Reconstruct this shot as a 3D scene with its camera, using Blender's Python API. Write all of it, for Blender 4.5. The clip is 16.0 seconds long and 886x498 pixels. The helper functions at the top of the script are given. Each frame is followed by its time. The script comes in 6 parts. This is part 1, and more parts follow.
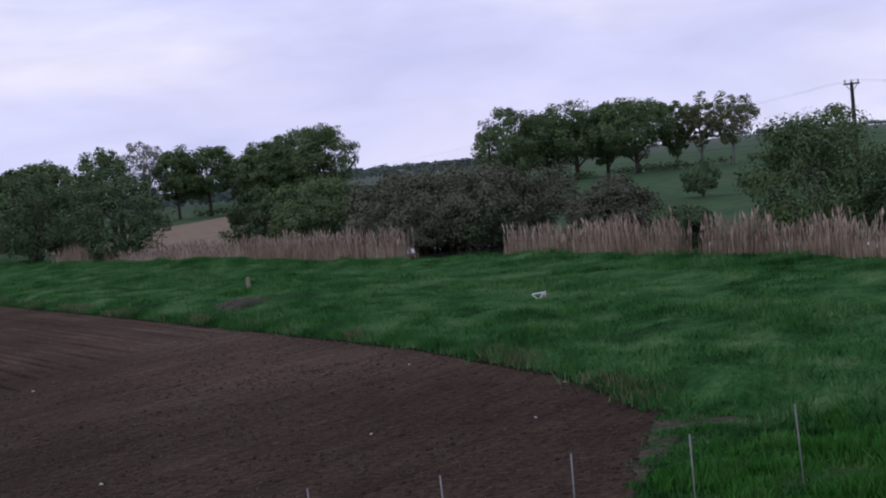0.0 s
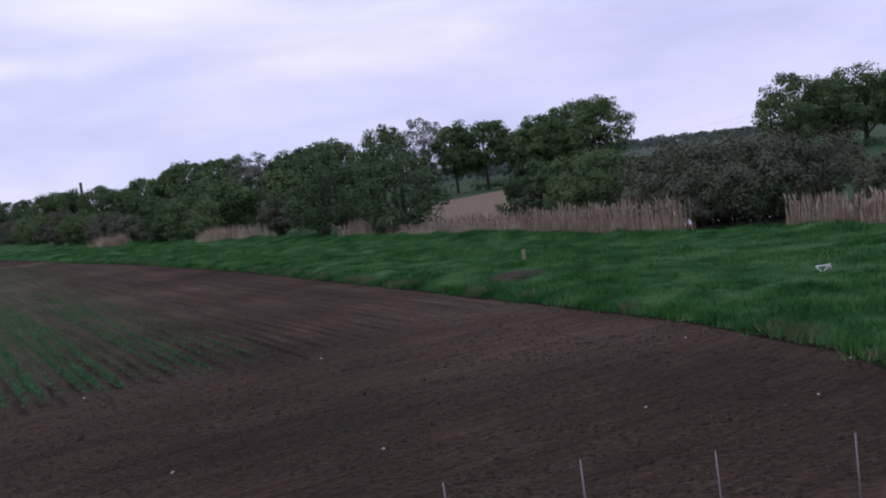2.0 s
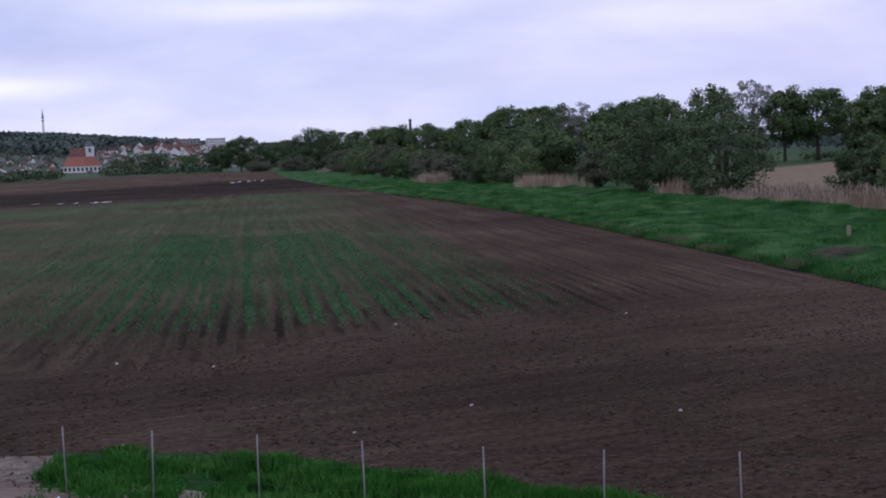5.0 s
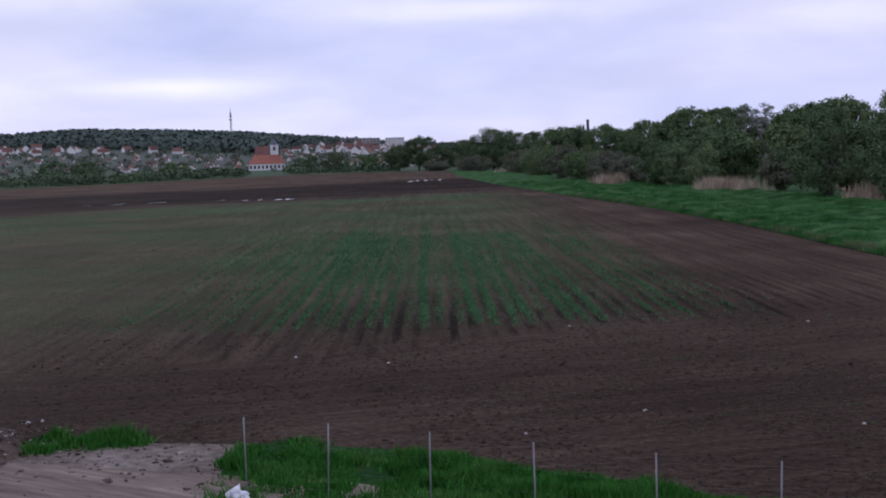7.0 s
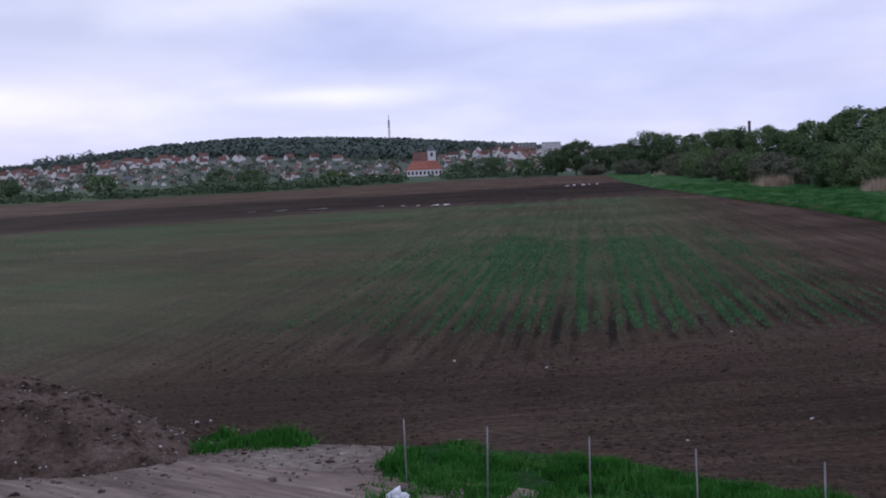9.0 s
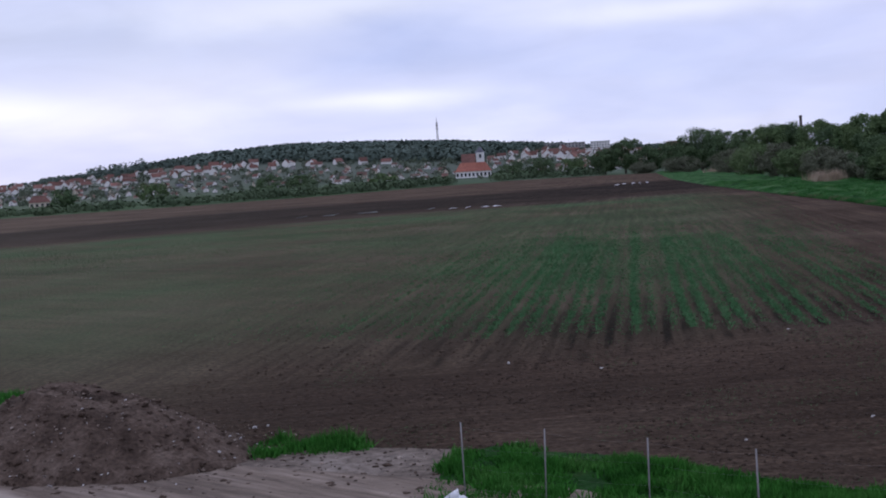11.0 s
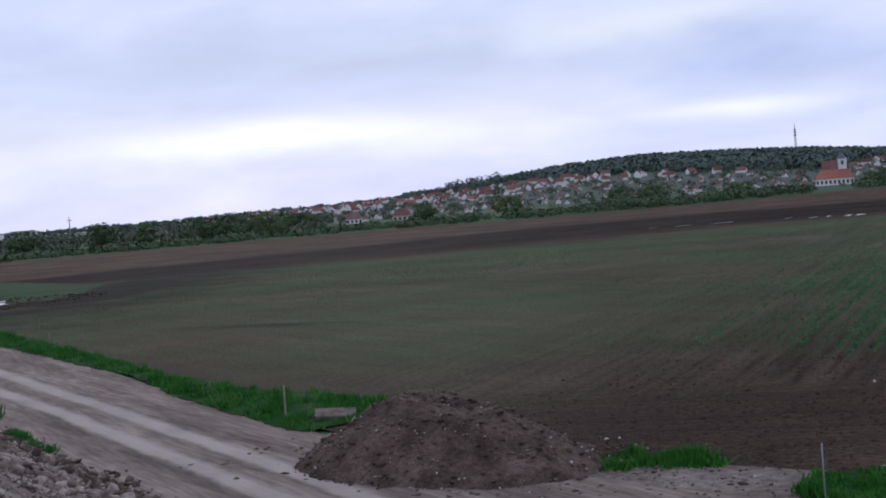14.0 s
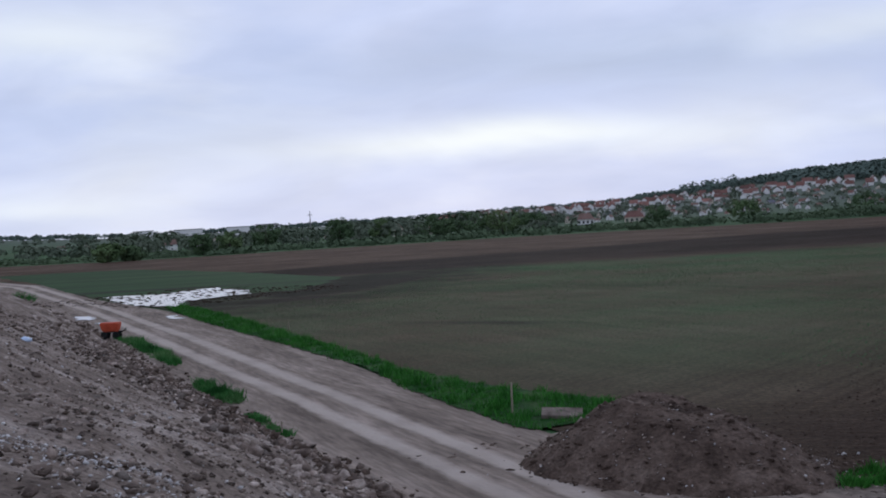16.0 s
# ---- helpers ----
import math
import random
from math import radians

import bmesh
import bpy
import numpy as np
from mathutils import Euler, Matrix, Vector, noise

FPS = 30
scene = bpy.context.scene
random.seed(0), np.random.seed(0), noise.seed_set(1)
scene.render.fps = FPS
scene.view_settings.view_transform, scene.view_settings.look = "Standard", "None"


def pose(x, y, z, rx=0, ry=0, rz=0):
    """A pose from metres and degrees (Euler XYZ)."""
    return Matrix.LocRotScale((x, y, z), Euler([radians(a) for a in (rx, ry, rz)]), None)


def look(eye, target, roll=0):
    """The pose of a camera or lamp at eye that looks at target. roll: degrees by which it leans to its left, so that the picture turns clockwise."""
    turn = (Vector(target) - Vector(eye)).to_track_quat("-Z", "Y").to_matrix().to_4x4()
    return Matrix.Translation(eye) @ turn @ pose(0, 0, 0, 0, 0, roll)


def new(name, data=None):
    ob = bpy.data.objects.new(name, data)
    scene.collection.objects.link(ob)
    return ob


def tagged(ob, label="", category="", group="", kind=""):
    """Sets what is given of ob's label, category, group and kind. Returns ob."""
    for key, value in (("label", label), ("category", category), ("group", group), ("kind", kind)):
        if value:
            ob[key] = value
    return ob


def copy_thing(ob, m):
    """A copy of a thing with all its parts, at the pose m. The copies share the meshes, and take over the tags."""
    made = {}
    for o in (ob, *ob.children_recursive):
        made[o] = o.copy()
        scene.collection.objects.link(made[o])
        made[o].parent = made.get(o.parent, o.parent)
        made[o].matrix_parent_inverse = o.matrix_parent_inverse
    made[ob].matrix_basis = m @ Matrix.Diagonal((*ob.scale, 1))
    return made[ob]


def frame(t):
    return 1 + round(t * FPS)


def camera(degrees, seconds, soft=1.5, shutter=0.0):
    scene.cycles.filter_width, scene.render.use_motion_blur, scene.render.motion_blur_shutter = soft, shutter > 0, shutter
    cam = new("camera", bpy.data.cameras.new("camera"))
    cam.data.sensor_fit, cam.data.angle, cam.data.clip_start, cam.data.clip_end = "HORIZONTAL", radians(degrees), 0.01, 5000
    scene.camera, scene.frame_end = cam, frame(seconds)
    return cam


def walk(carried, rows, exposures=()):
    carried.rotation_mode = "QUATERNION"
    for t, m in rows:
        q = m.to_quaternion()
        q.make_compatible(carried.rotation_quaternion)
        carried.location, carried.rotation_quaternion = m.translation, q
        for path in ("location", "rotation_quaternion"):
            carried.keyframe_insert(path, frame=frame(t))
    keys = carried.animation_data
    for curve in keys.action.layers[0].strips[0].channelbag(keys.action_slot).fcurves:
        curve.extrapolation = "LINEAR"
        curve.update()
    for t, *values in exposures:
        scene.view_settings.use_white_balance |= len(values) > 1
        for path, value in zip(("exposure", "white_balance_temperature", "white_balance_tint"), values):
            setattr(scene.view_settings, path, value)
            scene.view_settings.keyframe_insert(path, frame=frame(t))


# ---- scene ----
cam = camera(39.0, 16.0, soft=1.9)
EYE = (0.0, 0.0, 6.5)
# seconds, shift of the eye in metres, then tilt, lean and turn in degrees; it turns on the spot on top of an embankment
TURNS = """
0.0 0.06 0.08 0.02 86.25 5.86 -35.43
0.5 0.07 0.08 0.03 86.09 6.08 -33.09
1.0 0.08 0.08 0.02 86.81 6.28 -30.30
1.5 0.10 0.06 0.02 86.89 6.26 -26.04
2.0 0.11 0.03 0.01 86.39 6.94 -22.80
2.5 0.10 0.01 0.01 86.31 6.46 -20.58
3.0 0.09 -0.01 -0.00 86.34 6.28 -19.04
3.5 0.07 -0.03 -0.01 86.95 4.68 -15.72
4.0 0.05 -0.03 -0.01 87.05 3.33 -13.90
4.5 0.03 -0.03 -0.03 85.94 1.80 -10.77
4.7 0.03 -0.02 -0.03 85.38 1.87 -9.63
6.8 0.04 -0.03 -0.01 85.84 1.72 -1.05
7.0 0.03 -0.03 -0.01 85.67 1.67 -0.10
7.5 0.02 -0.01 -0.01 85.80 2.16 1.90
8.0 0.02 -0.01 -0.02 85.99 1.99 3.66
8.5 0.02 -0.01 -0.02 85.95 1.78 5.47
8.7 0.01 -0.01 -0.03 86.02 1.98 6.25
10.8 -0.05 -0.05 -0.01 86.41 3.20 8.72
11.0 -0.07 -0.05 -0.00 86.33 3.49 9.27
11.5 -0.05 -0.03 -0.01 86.54 3.94 13.71
12.0 -0.01 0.01 -0.00 86.96 3.41 16.80
12.5 -0.02 0.02 0.02 87.51 4.85 18.21
13.0 -0.03 0.02 0.01 87.43 4.77 21.32
13.5 -0.06 0.01 0.02 87.60 4.59 23.00
14.0 -0.08 -0.00 0.02 87.93 4.36 25.29
14.5 -0.07 0.01 0.02 88.17 4.09 27.99
15.0 -0.08 0.01 0.01 88.46 3.79 30.93
15.5 -0.10 -0.00 -0.01 88.57 3.08 33.21
16.0 -0.10 -0.00 -0.00 88.62 3.13 35.88
"""
PATH = []
for line in TURNS.split("\n"):
    if line.strip():
        t, ex, ey, ez, rx, ry, rz = (float(v) for v in line.split())
        PATH.append((t, pose(EYE[0] + ex, EYE[1] + ey, EYE[2] + ez, rx, ry, rz)))
walk(cam, PATH, [(0, 0.1, 6250, 15), (2.5, 0.1, 6150, 16), (7, 0.1, 6080, 16), (11, 0.1, 6050, 12), (15, 0.09, 6000, 7), (15.5, -0.02, 5990, 6), (16, -0.06, 5980, 5)])

# ---------------------------------------------------------------- world and light
world = bpy.data.worlds.new("overcast_sky")
scene.world = world
world.use_nodes = True
wn, wl = world.node_tree.nodes, world.node_tree.links
wn.clear()


def wnode(kind, **kw):
    n = wn.new(kind)
    for k, v in kw.items():
        if k == "operation":
            n.operation = v
        elif k == "blend":
            n.blend_type = v
        else:
            n.inputs[int(k[1:])].default_value = v
    return n


SUN_EL, SUN_AZ = radians(14), radians(34)
sky = wn.new("ShaderNodeTexSky")
sky.sky_type = "NISHITA"
sky.sun_disc = False
sky.sun_elevation = SUN_EL
sky.sun_rotation = -SUN_AZ
coord = wn.new("ShaderNodeTexCoord")
sep = wn.new("ShaderNodeSeparateXYZ")
wl.new(coord.outputs["Generated"], sep.inputs[0])
# layered cloud, flattened towards the horizon
mapn = wn.new("ShaderNodeMapping")
mapn.inputs["Scale"].default_value = (2.8, 2.8, 10.0)
mapn.inputs["Rotation"].default_value = (0.05, -0.06, 0.3)
wl.new(coord.outputs["Generated"], mapn.inputs[0])
cl = wn.new("ShaderNodeTexNoise")
cl.inputs["Scale"].default_value = 1.25
cl.inputs["Detail"].default_value = 5.0
cl.inputs["Roughness"].default_value = 0.48
cl.inputs["Distortion"].default_value = 0.35
wl.new(mapn.outputs[0], cl.inputs["Vector"])
ramp = wn.new("ShaderNodeValToRGB")
ramp.color_ramp.elements[0].position = 0.28
ramp.color_ramp.elements[0].color = (0.52, 0.58, 0.84, 1)
ramp.color_ramp.elements[1].position = 0.72
ramp.color_ramp.elements[1].color = (0.88, 0.87, 0.98, 1)
mid = ramp.color_ramp.elements.new(0.5)
mid.color = (0.68, 0.71, 0.93, 1)
wl.new(cl.outputs["Fac"], ramp.inputs[0])
mixs = wn.new("ShaderNodeMixRGB")
mixs.inputs[0].default_value = 0.93
skys = wnode("ShaderNodeMixRGB", blend="MULTIPLY", i0=1.0, i2=(0.03, 0.03, 0.03, 1))
wl.new(sky.outputs[0], skys.inputs[1])
wl.new(skys.outputs[0], mixs.inputs[1])


def break_in_cloud(az, el, half_az, half_el, tilt, amount, source, tone=(1.0, 0.99, 1.0)):
    """A bright gap or a darker bank in the layers of cloud, towards az and el in degrees."""
    a, e = radians(az), radians(el)
    side = Vector((math.cos(a), math.sin(a), 0))
    u = wn.new("ShaderNodeVectorMath")
    u.operation = "DOT_PRODUCT"
    u.inputs[1].default_value = side / radians(half_az)
    wl.new(coord.outputs["Generated"], u.inputs[0])
    w = wn.new("ShaderNodeVectorMath")
    w.operation = "DOT_PRODUCT"
    w.inputs[1].default_value = (Vector((0, 0, 1)) + side * tilt) / radians(half_el)
    wl.new(coord.outputs["Generated"], w.inputs[0])
    wob = wnode("ShaderNodeMath", operation="MULTIPLY_ADD", i1=3.2, i2=-1.6 - e / radians(half_el))
    wl.new(cl.outputs["Fac"], wob.inputs[0])
    v = wnode("ShaderNodeMath", operation="ADD")
    wl.new(w.outputs["Value"], v.inputs[0])
    wl.new(wob.outputs[0], v.inputs[1])
    uu = wnode("ShaderNodeMath", operation="MULTIPLY")
    wl.new(u.outputs["Value"], uu.inputs[0])
    wl.new(u.outputs["Value"], uu.inputs[1])
    vv = wnode("ShaderNodeMath", operation="MULTIPLY")
    wl.new(v.outputs[0], vv.inputs[0])
    wl.new(v.outputs[0], vv.inputs[1])
    s = wnode("ShaderNodeMath", operation="ADD")
    wl.new(uu.outputs[0], s.inputs[0])
    wl.new(vv.outputs[0], s.inputs[1])
    m = wnode("ShaderNodeMath", operation="MULTIPLY", i1=-1.0)
    wl.new(s.outputs[0], m.inputs[0])
    ex = wnode("ShaderNodeMath", operation="EXPONENT")
    wl.new(m.outputs[0], ex.inputs[0])
    am = wnode("ShaderNodeMath", operation="MULTIPLY", i1=amount)
    wl.new(ex.outputs[0], am.inputs[0])
    mx = wnode("ShaderNodeMixRGB", i2=(*tone, 1))
    wl.new(am.outputs[0], mx.inputs[0])
    wl.new(source, mx.inputs[1])
    return mx.outputs[0]


GREY = (0.50, 0.56, 0.76)
cloud = break_in_cloud(28, 6.6, 13, 1.5, 0.0, 0.75, ramp.outputs[0], GREY)
cloud = break_in_cloud(46, 5.4, 8, 1.6, 0.0, 0.4, cloud, GREY)
cloud = break_in_cloud(33, 3.5, 9.5, 0.75, 0.0, 1.0, cloud)
cloud = break_in_cloud(12, 3.25, 4.2, 0.42, 0.0, 0.85, cloud)
cloud = break_in_cloud(-1.5, 6.4, 6, 0.6, 0.0, 0.7, cloud)
cloud = break_in_cloud(15, 7.4, 7, 0.8, 0.0, 0.5, cloud)
cloud = break_in_cloud(53, 8.8, 5, 1.2, 0.0, 0.7, cloud)
cloud = break_in_cloud(54, 1.5, 6, 0.6, 0.0, 0.55, cloud)
cloud = break_in_cloud(-35, 5.0, 26, 4.5, 0.0, 0.45, cloud, (0.60, 0.58, 0.86))
cloud = break_in_cloud(-50, 12.5, 14, 3.0, 0.0, 0.5, cloud)
cloud = break_in_cloud(-12, 9.3, 6, 0.9, 0.0, 0.5, cloud)
# soft mottling of the cloud base
map2 = wn.new("ShaderNodeMapping")
map2.inputs["Scale"].default_value = (4.0, 4.0, 13.0)
map2.inputs["Rotation"].default_value = (0.08, 0.1, 0.9)
wl.new(coord.outputs["Generated"], map2.inputs[0])
cl2 = wn.new("ShaderNodeTexNoise")
cl2.inputs["Scale"].default_value = 2.1
cl2.inputs["Detail"].default_value = 4.0
cl2.inputs["Roughness"].default_value = 0.5
cl2.inputs["Distortion"].default_value = 0.6
wl.new(map2.outputs[0], cl2.inputs["Vector"])
soft = wn.new("ShaderNodeMapRange")
soft.inputs["From Min"].default_value, soft.inputs["From Max"].default_value = 0.32, 0.68
soft.inputs["To Min"].default_value, soft.inputs["To Max"].default_value = 0.95, 1.045
wl.new(cl2.outputs["Fac"], soft.inputs["Value"])
mottle = wnode("ShaderNodeMixRGB", blend="MULTIPLY", i0=1.0)
wl.new(cloud, mottle.inputs[1])
wl.new(soft.outputs[0], mottle.inputs[2])
wl.new(mottle.outputs[0], mixs.inputs[2])
bg = wn.new("ShaderNodeBackground")
bg.inputs[1].default_value = 1.0
wl.new(mixs.outputs[0], bg.inputs[0])
wout = wn.new("ShaderNodeOutputWorld")
wl.new(bg.outputs[0], wout.inputs[0])

sun = new("sun", bpy.data.lights.new("sun", "SUN"))
sun.data.energy, sun.data.angle, sun.data.color = 0.5, radians(25), (1.0, 0.95, 0.9)
sun.matrix_basis = look((-math.sin(SUN_AZ) * math.cos(SUN_EL), math.cos(SUN_AZ) * math.cos(SUN_EL), math.sin(SUN_EL)), (0, 0, 0))

# ---------------------------------------------------------------- materials


def material(name, stops, scale=1.0, rough=0.9, bump=0.0, bump_scale=8.0, fine=0.0, by_island=0.0, metal=0.0, grain=None, spec=0.04):
    """A matt surface: colours along a large noise, roughened by a finer one, with relief."""
    m = bpy.data.materials.new(name)
    m.use_nodes = True
    nt = m.node_tree
    b = nt.nodes["Principled BSDF"]
    b.inputs["Roughness"].default_value = rough
    b.inputs["Metallic"].default_value = metal
    b.inputs["Specular IOR Level"].default_value = spec
    geo = nt.nodes.new("ShaderNodeNewGeometry")
    mp = nt.nodes.new("ShaderNodeMapping")
    if grain:
        # drawn out along one direction: degrees and how many times longer than wide
        mp.vector_type = "TEXTURE"
        mp.inputs["Rotation"].default_value = (0, 0, radians(grain[0]))
        mp.inputs["Scale"].default_value = (grain[1], 1, 1)
    nt.links.new(geo.outputs["Position"], mp.inputs[0])
    n1 = nt.nodes.new("ShaderNodeTexNoise")
    n1.inputs["Scale"].default_value = scale
    n1.inputs["Detail"].default_value = 6
    n1.inputs["Roughness"].default_value = 0.6
    nt.links.new(mp.outputs[0], n1.inputs["Vector"])
    r = nt.nodes.new("ShaderNodeValToRGB")
    els = r.color_ramp.elements
    for i, c in enumerate(stops):
        p = 0.3 + 0.4 * i / max(1, len(stops) - 1)
        e = els[i] if i < 2 else els.new(p)
        e.position, e.color = p, (*c, 1)
    nt.links.new(n1.outputs["Fac"], r.inputs[0])
    out = r.outputs[0]
    if by_island:
        hsv = nt.nodes.new("ShaderNodeHueSaturation")
        ma = nt.nodes.new("ShaderNodeMath")
        ma.operation = "MULTIPLY_ADD"
        ma.inputs[1].default_value, ma.inputs[2].default_value = 2 * by_island, 1 - by_island
        nt.links.new(geo.outputs["Random Per Island"], ma.inputs[0])
        nt.links.new(ma.outputs[0], hsv.inputs["Value"])
        nt.links.new(out, hsv.inputs["Color"])
        out = hsv.outputs[0]
    if fine:
        n2 = nt.nodes.new("ShaderNodeTexNoise")
        n2.inputs["Scale"].default_value = fine
        n2.inputs["Detail"].default_value = 4
        nt.links.new(mp.outputs[0], n2.inputs["Vector"])
        mx = nt.nodes.new("ShaderNodeMixRGB")
        mx.blend_type = "OVERLAY"
        mx.inputs[0].default_value = 0.75
        nt.links.new(out, mx.inputs[1])
        nt.links.new(n2.outputs["Fac"], mx.inputs[2])
        out = mx.outputs[0]
    nt.links.new(out, b.inputs["Base Color"])
    if bump:
        n3 = nt.nodes.new("ShaderNodeTexNoise")
        n3.inputs["Scale"].default_value = bump_scale
        n3.inputs["Detail"].default_value = 5
        nt.links.new(geo.outputs["Position"], n3.inputs["Vector"])
        bp = nt.nodes.new("ShaderNodeBump")
        bp.inputs["Strength"].default_value = bump
        bp.inputs["Distance"].default_value = 0.15
        nt.links.new(n3.outputs["Fac"], bp.inputs["Height"])
        nt.links.new(bp.outputs[0], b.inputs["Normal"])
    return m


M_GROUND = material("far_pasture", [(0.026, 0.054, 0.022), (0.038, 0.08, 0.03), (0.058, 0.082, 0.042)], 0.012, bump=0.3, bump_scale=0.6, fine=0.3)


def hazed_uplands(m):
    """Puts distance haze into the colour: land beyond the town's near edge turns paler."""
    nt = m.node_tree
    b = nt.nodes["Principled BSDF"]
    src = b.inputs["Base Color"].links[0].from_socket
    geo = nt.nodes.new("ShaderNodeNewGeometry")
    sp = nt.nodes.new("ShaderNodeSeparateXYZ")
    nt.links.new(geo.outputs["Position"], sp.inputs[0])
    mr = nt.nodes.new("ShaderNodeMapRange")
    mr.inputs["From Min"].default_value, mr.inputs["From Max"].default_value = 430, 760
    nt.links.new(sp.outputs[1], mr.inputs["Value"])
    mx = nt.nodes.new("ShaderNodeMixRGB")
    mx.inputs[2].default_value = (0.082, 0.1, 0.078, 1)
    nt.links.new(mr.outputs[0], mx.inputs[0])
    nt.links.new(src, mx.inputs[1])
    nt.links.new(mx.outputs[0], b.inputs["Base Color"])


hazed_uplands(M_GROUND)
# shade between tussocks and their lit tops are put into these two greens
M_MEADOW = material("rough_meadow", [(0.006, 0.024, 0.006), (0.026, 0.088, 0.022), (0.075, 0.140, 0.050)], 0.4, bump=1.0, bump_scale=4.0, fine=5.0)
M_BLADE = material("grass_blades", [(0.010, 0.044, 0.011), (0.043, 0.148, 0.035), (0.125, 0.215, 0.085)], 0.4, rough=0.8, by_island=0.3)
M_VERGE = material("lush_verge_grass", [(0.022, 0.09, 0.014), (0.042, 0.16, 0.024), (0.075, 0.19, 0.042)], 0.7, rough=0.8, by_island=0.3)
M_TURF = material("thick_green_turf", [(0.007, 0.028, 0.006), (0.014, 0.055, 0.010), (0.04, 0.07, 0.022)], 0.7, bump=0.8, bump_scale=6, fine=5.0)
M_DRYBLADE = material("dry_grass", [(0.10, 0.12, 0.06), (0.2, 0.18, 0.11)], 0.5, by_island=0.3)
M_TRACK = material("packed_gravel_track", [(0.105, 0.082, 0.066), (0.185, 0.146, 0.118), (0.28, 0.228, 0.19)], 0.9, bump=0.5, bump_scale=6, fine=6.0, grain=(147, 8))
M_RUBBLE = material("rubble_fill", [(0.098, 0.075, 0.061), (0.215, 0.17, 0.14), (0.41, 0.35, 0.305)], 0.7, bump=1.0, bump_scale=12, fine=10.0)
M_STONE = material("broken_stone", [(0.055, 0.042, 0.035), (0.175, 0.135, 0.11), (0.45, 0.385, 0.33)], 2.6, bump=0.5, bump_scale=12, by_island=0.6)
M_PALESTONE = material("pale_stone", [(0.35, 0.33, 0.32), (0.6, 0.58, 0.56)], 3, by_island=0.3)
M_SPOIL = material("excavated_earth", [(0.044, 0.031, 0.024), (0.100, 0.072, 0.056), (0.165, 0.125, 0.10)], 0.9, bump=1.0, bump_scale=7, fine=9.0)
M_SAND = material("bare_sandy_soil", [(0.10, 0.08, 0.064), (0.16, 0.13, 0.108), (0.22, 0.185, 0.158)], 0.5, bump=0.6, bump_scale=5, fine=4.0)
M_TROD = material("trodden_soil", [(0.024, 0.036, 0.016), (0.052, 0.046, 0.033), (0.092, 0.077, 0.058)], 1.4, bump=0.6, bump_scale=5, fine=4.0)
M_WETGRASS = material("thin_wet_grass", [(0.018, 0.017, 0.012), (0.020, 0.050, 0.016), (0.036, 0.064, 0.024)], 0.16, bump=0.5, bump_scale=2, fine=1.2, grain=(38, 9))
M_REED = material("dry_reed", [(0.24, 0.18, 0.125), (0.37, 0.29, 0.21), (0.5, 0.41, 0.32)], 0.4, by_island=0.35)
M_PLUME = material("reed_plume", [(0.2, 0.15, 0.11), (0.42, 0.34, 0.27)], 1.0, by_island=0.4)
M_REEDBED = material("flattened_reed_bed", [(0.14, 0.105, 0.07), (0.22, 0.165, 0.115), (0.17, 0.15, 0.08)], 0.25, bump=0.8, bump_scale=3, fine=2.0)
M_BARK = material("bark", [(0.05, 0.042, 0.035), (0.10, 0.085, 0.07)], 2, bump=0.6, bump_scale=10)
M_PALEBARK = material("pale_bark", [(0.14, 0.13, 0.11), (0.26, 0.24, 0.21)], 2, bump=0.4)
M_LEAF = material("tree_foliage", [(0.066, 0.108, 0.044), (0.125, 0.172, 0.075)], 0.12, rough=0.75, by_island=0.09)
M_LEAF_DARK = material("dark_foliage", [(0.054, 0.088, 0.042), (0.098, 0.142, 0.068)], 0.15, rough=0.75, by_island=0.09)
M_LEAF_GREY = material("grey_willow_foliage", [(0.085, 0.092, 0.060), (0.14, 0.15, 0.10)], 0.12, rough=0.8, by_island=0.09)
M_LEAF_LIGHT = material("young_pale_foliage", [(0.10, 0.125, 0.06), (0.16, 0.185, 0.095)], 0.3, rough=0.8, by_island=0.4)
M_LEAF_SILVER = material("silvery_blossom_foliage", [(0.16, 0.17, 0.13), (0.26, 0.265, 0.22)], 0.3, rough=0.8, by_island=0.4)
# far woods: distance haze is put into this paler, bluish green
M_FOREST = material("hazed_forest_foliage", [(0.078, 0.108, 0.09), (0.115, 0.145, 0.12)], 0.02, rough=0.9, by_island=0.06)
# greyed green, with the haze over town and plain mixed into it
M_GARDEN = material("hazed_garden_foliage", [(0.062, 0.083, 0.056), (0.10, 0.122, 0.082), (0.12, 0.13, 0.098)], 0.03, rough=0.9, by_island=0.16)
M_HEDGE = material("hedge_foliage", [(0.06, 0.088, 0.05), (0.10, 0.135, 0.075)], 0.03, rough=0.9, by_island=0.16)
M_STEEL = material("galvanised_steel", [(0.2, 0.19, 0.19), (0.28, 0.27, 0.27)], 3, rough=0.6, metal=0.3)
M_WOOD = material("weathered_wood", [(0.22, 0.18, 0.13), (0.36, 0.31, 0.24)], 4, bump=0.3, bump_scale=20)
M_DARKWOOD = material("tarred_pole_wood", [(0.02, 0.018, 0.017), (0.04, 0.035, 0.03)], 3)
M_WHITE = material("white_render", [(0.66, 0.64, 0.61), (0.8, 0.78, 0.75)], 0.15)
M_CREAM = material("cream_render", [(0.50, 0.44, 0.35), (0.62, 0.56, 0.46)], 0.15)
M_GREYWALL = material("grey_render", [(0.26, 0.25, 0.24), (0.36, 0.34, 0.33)], 0.15)
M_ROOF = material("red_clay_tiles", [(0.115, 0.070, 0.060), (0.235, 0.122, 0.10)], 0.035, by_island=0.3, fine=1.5)
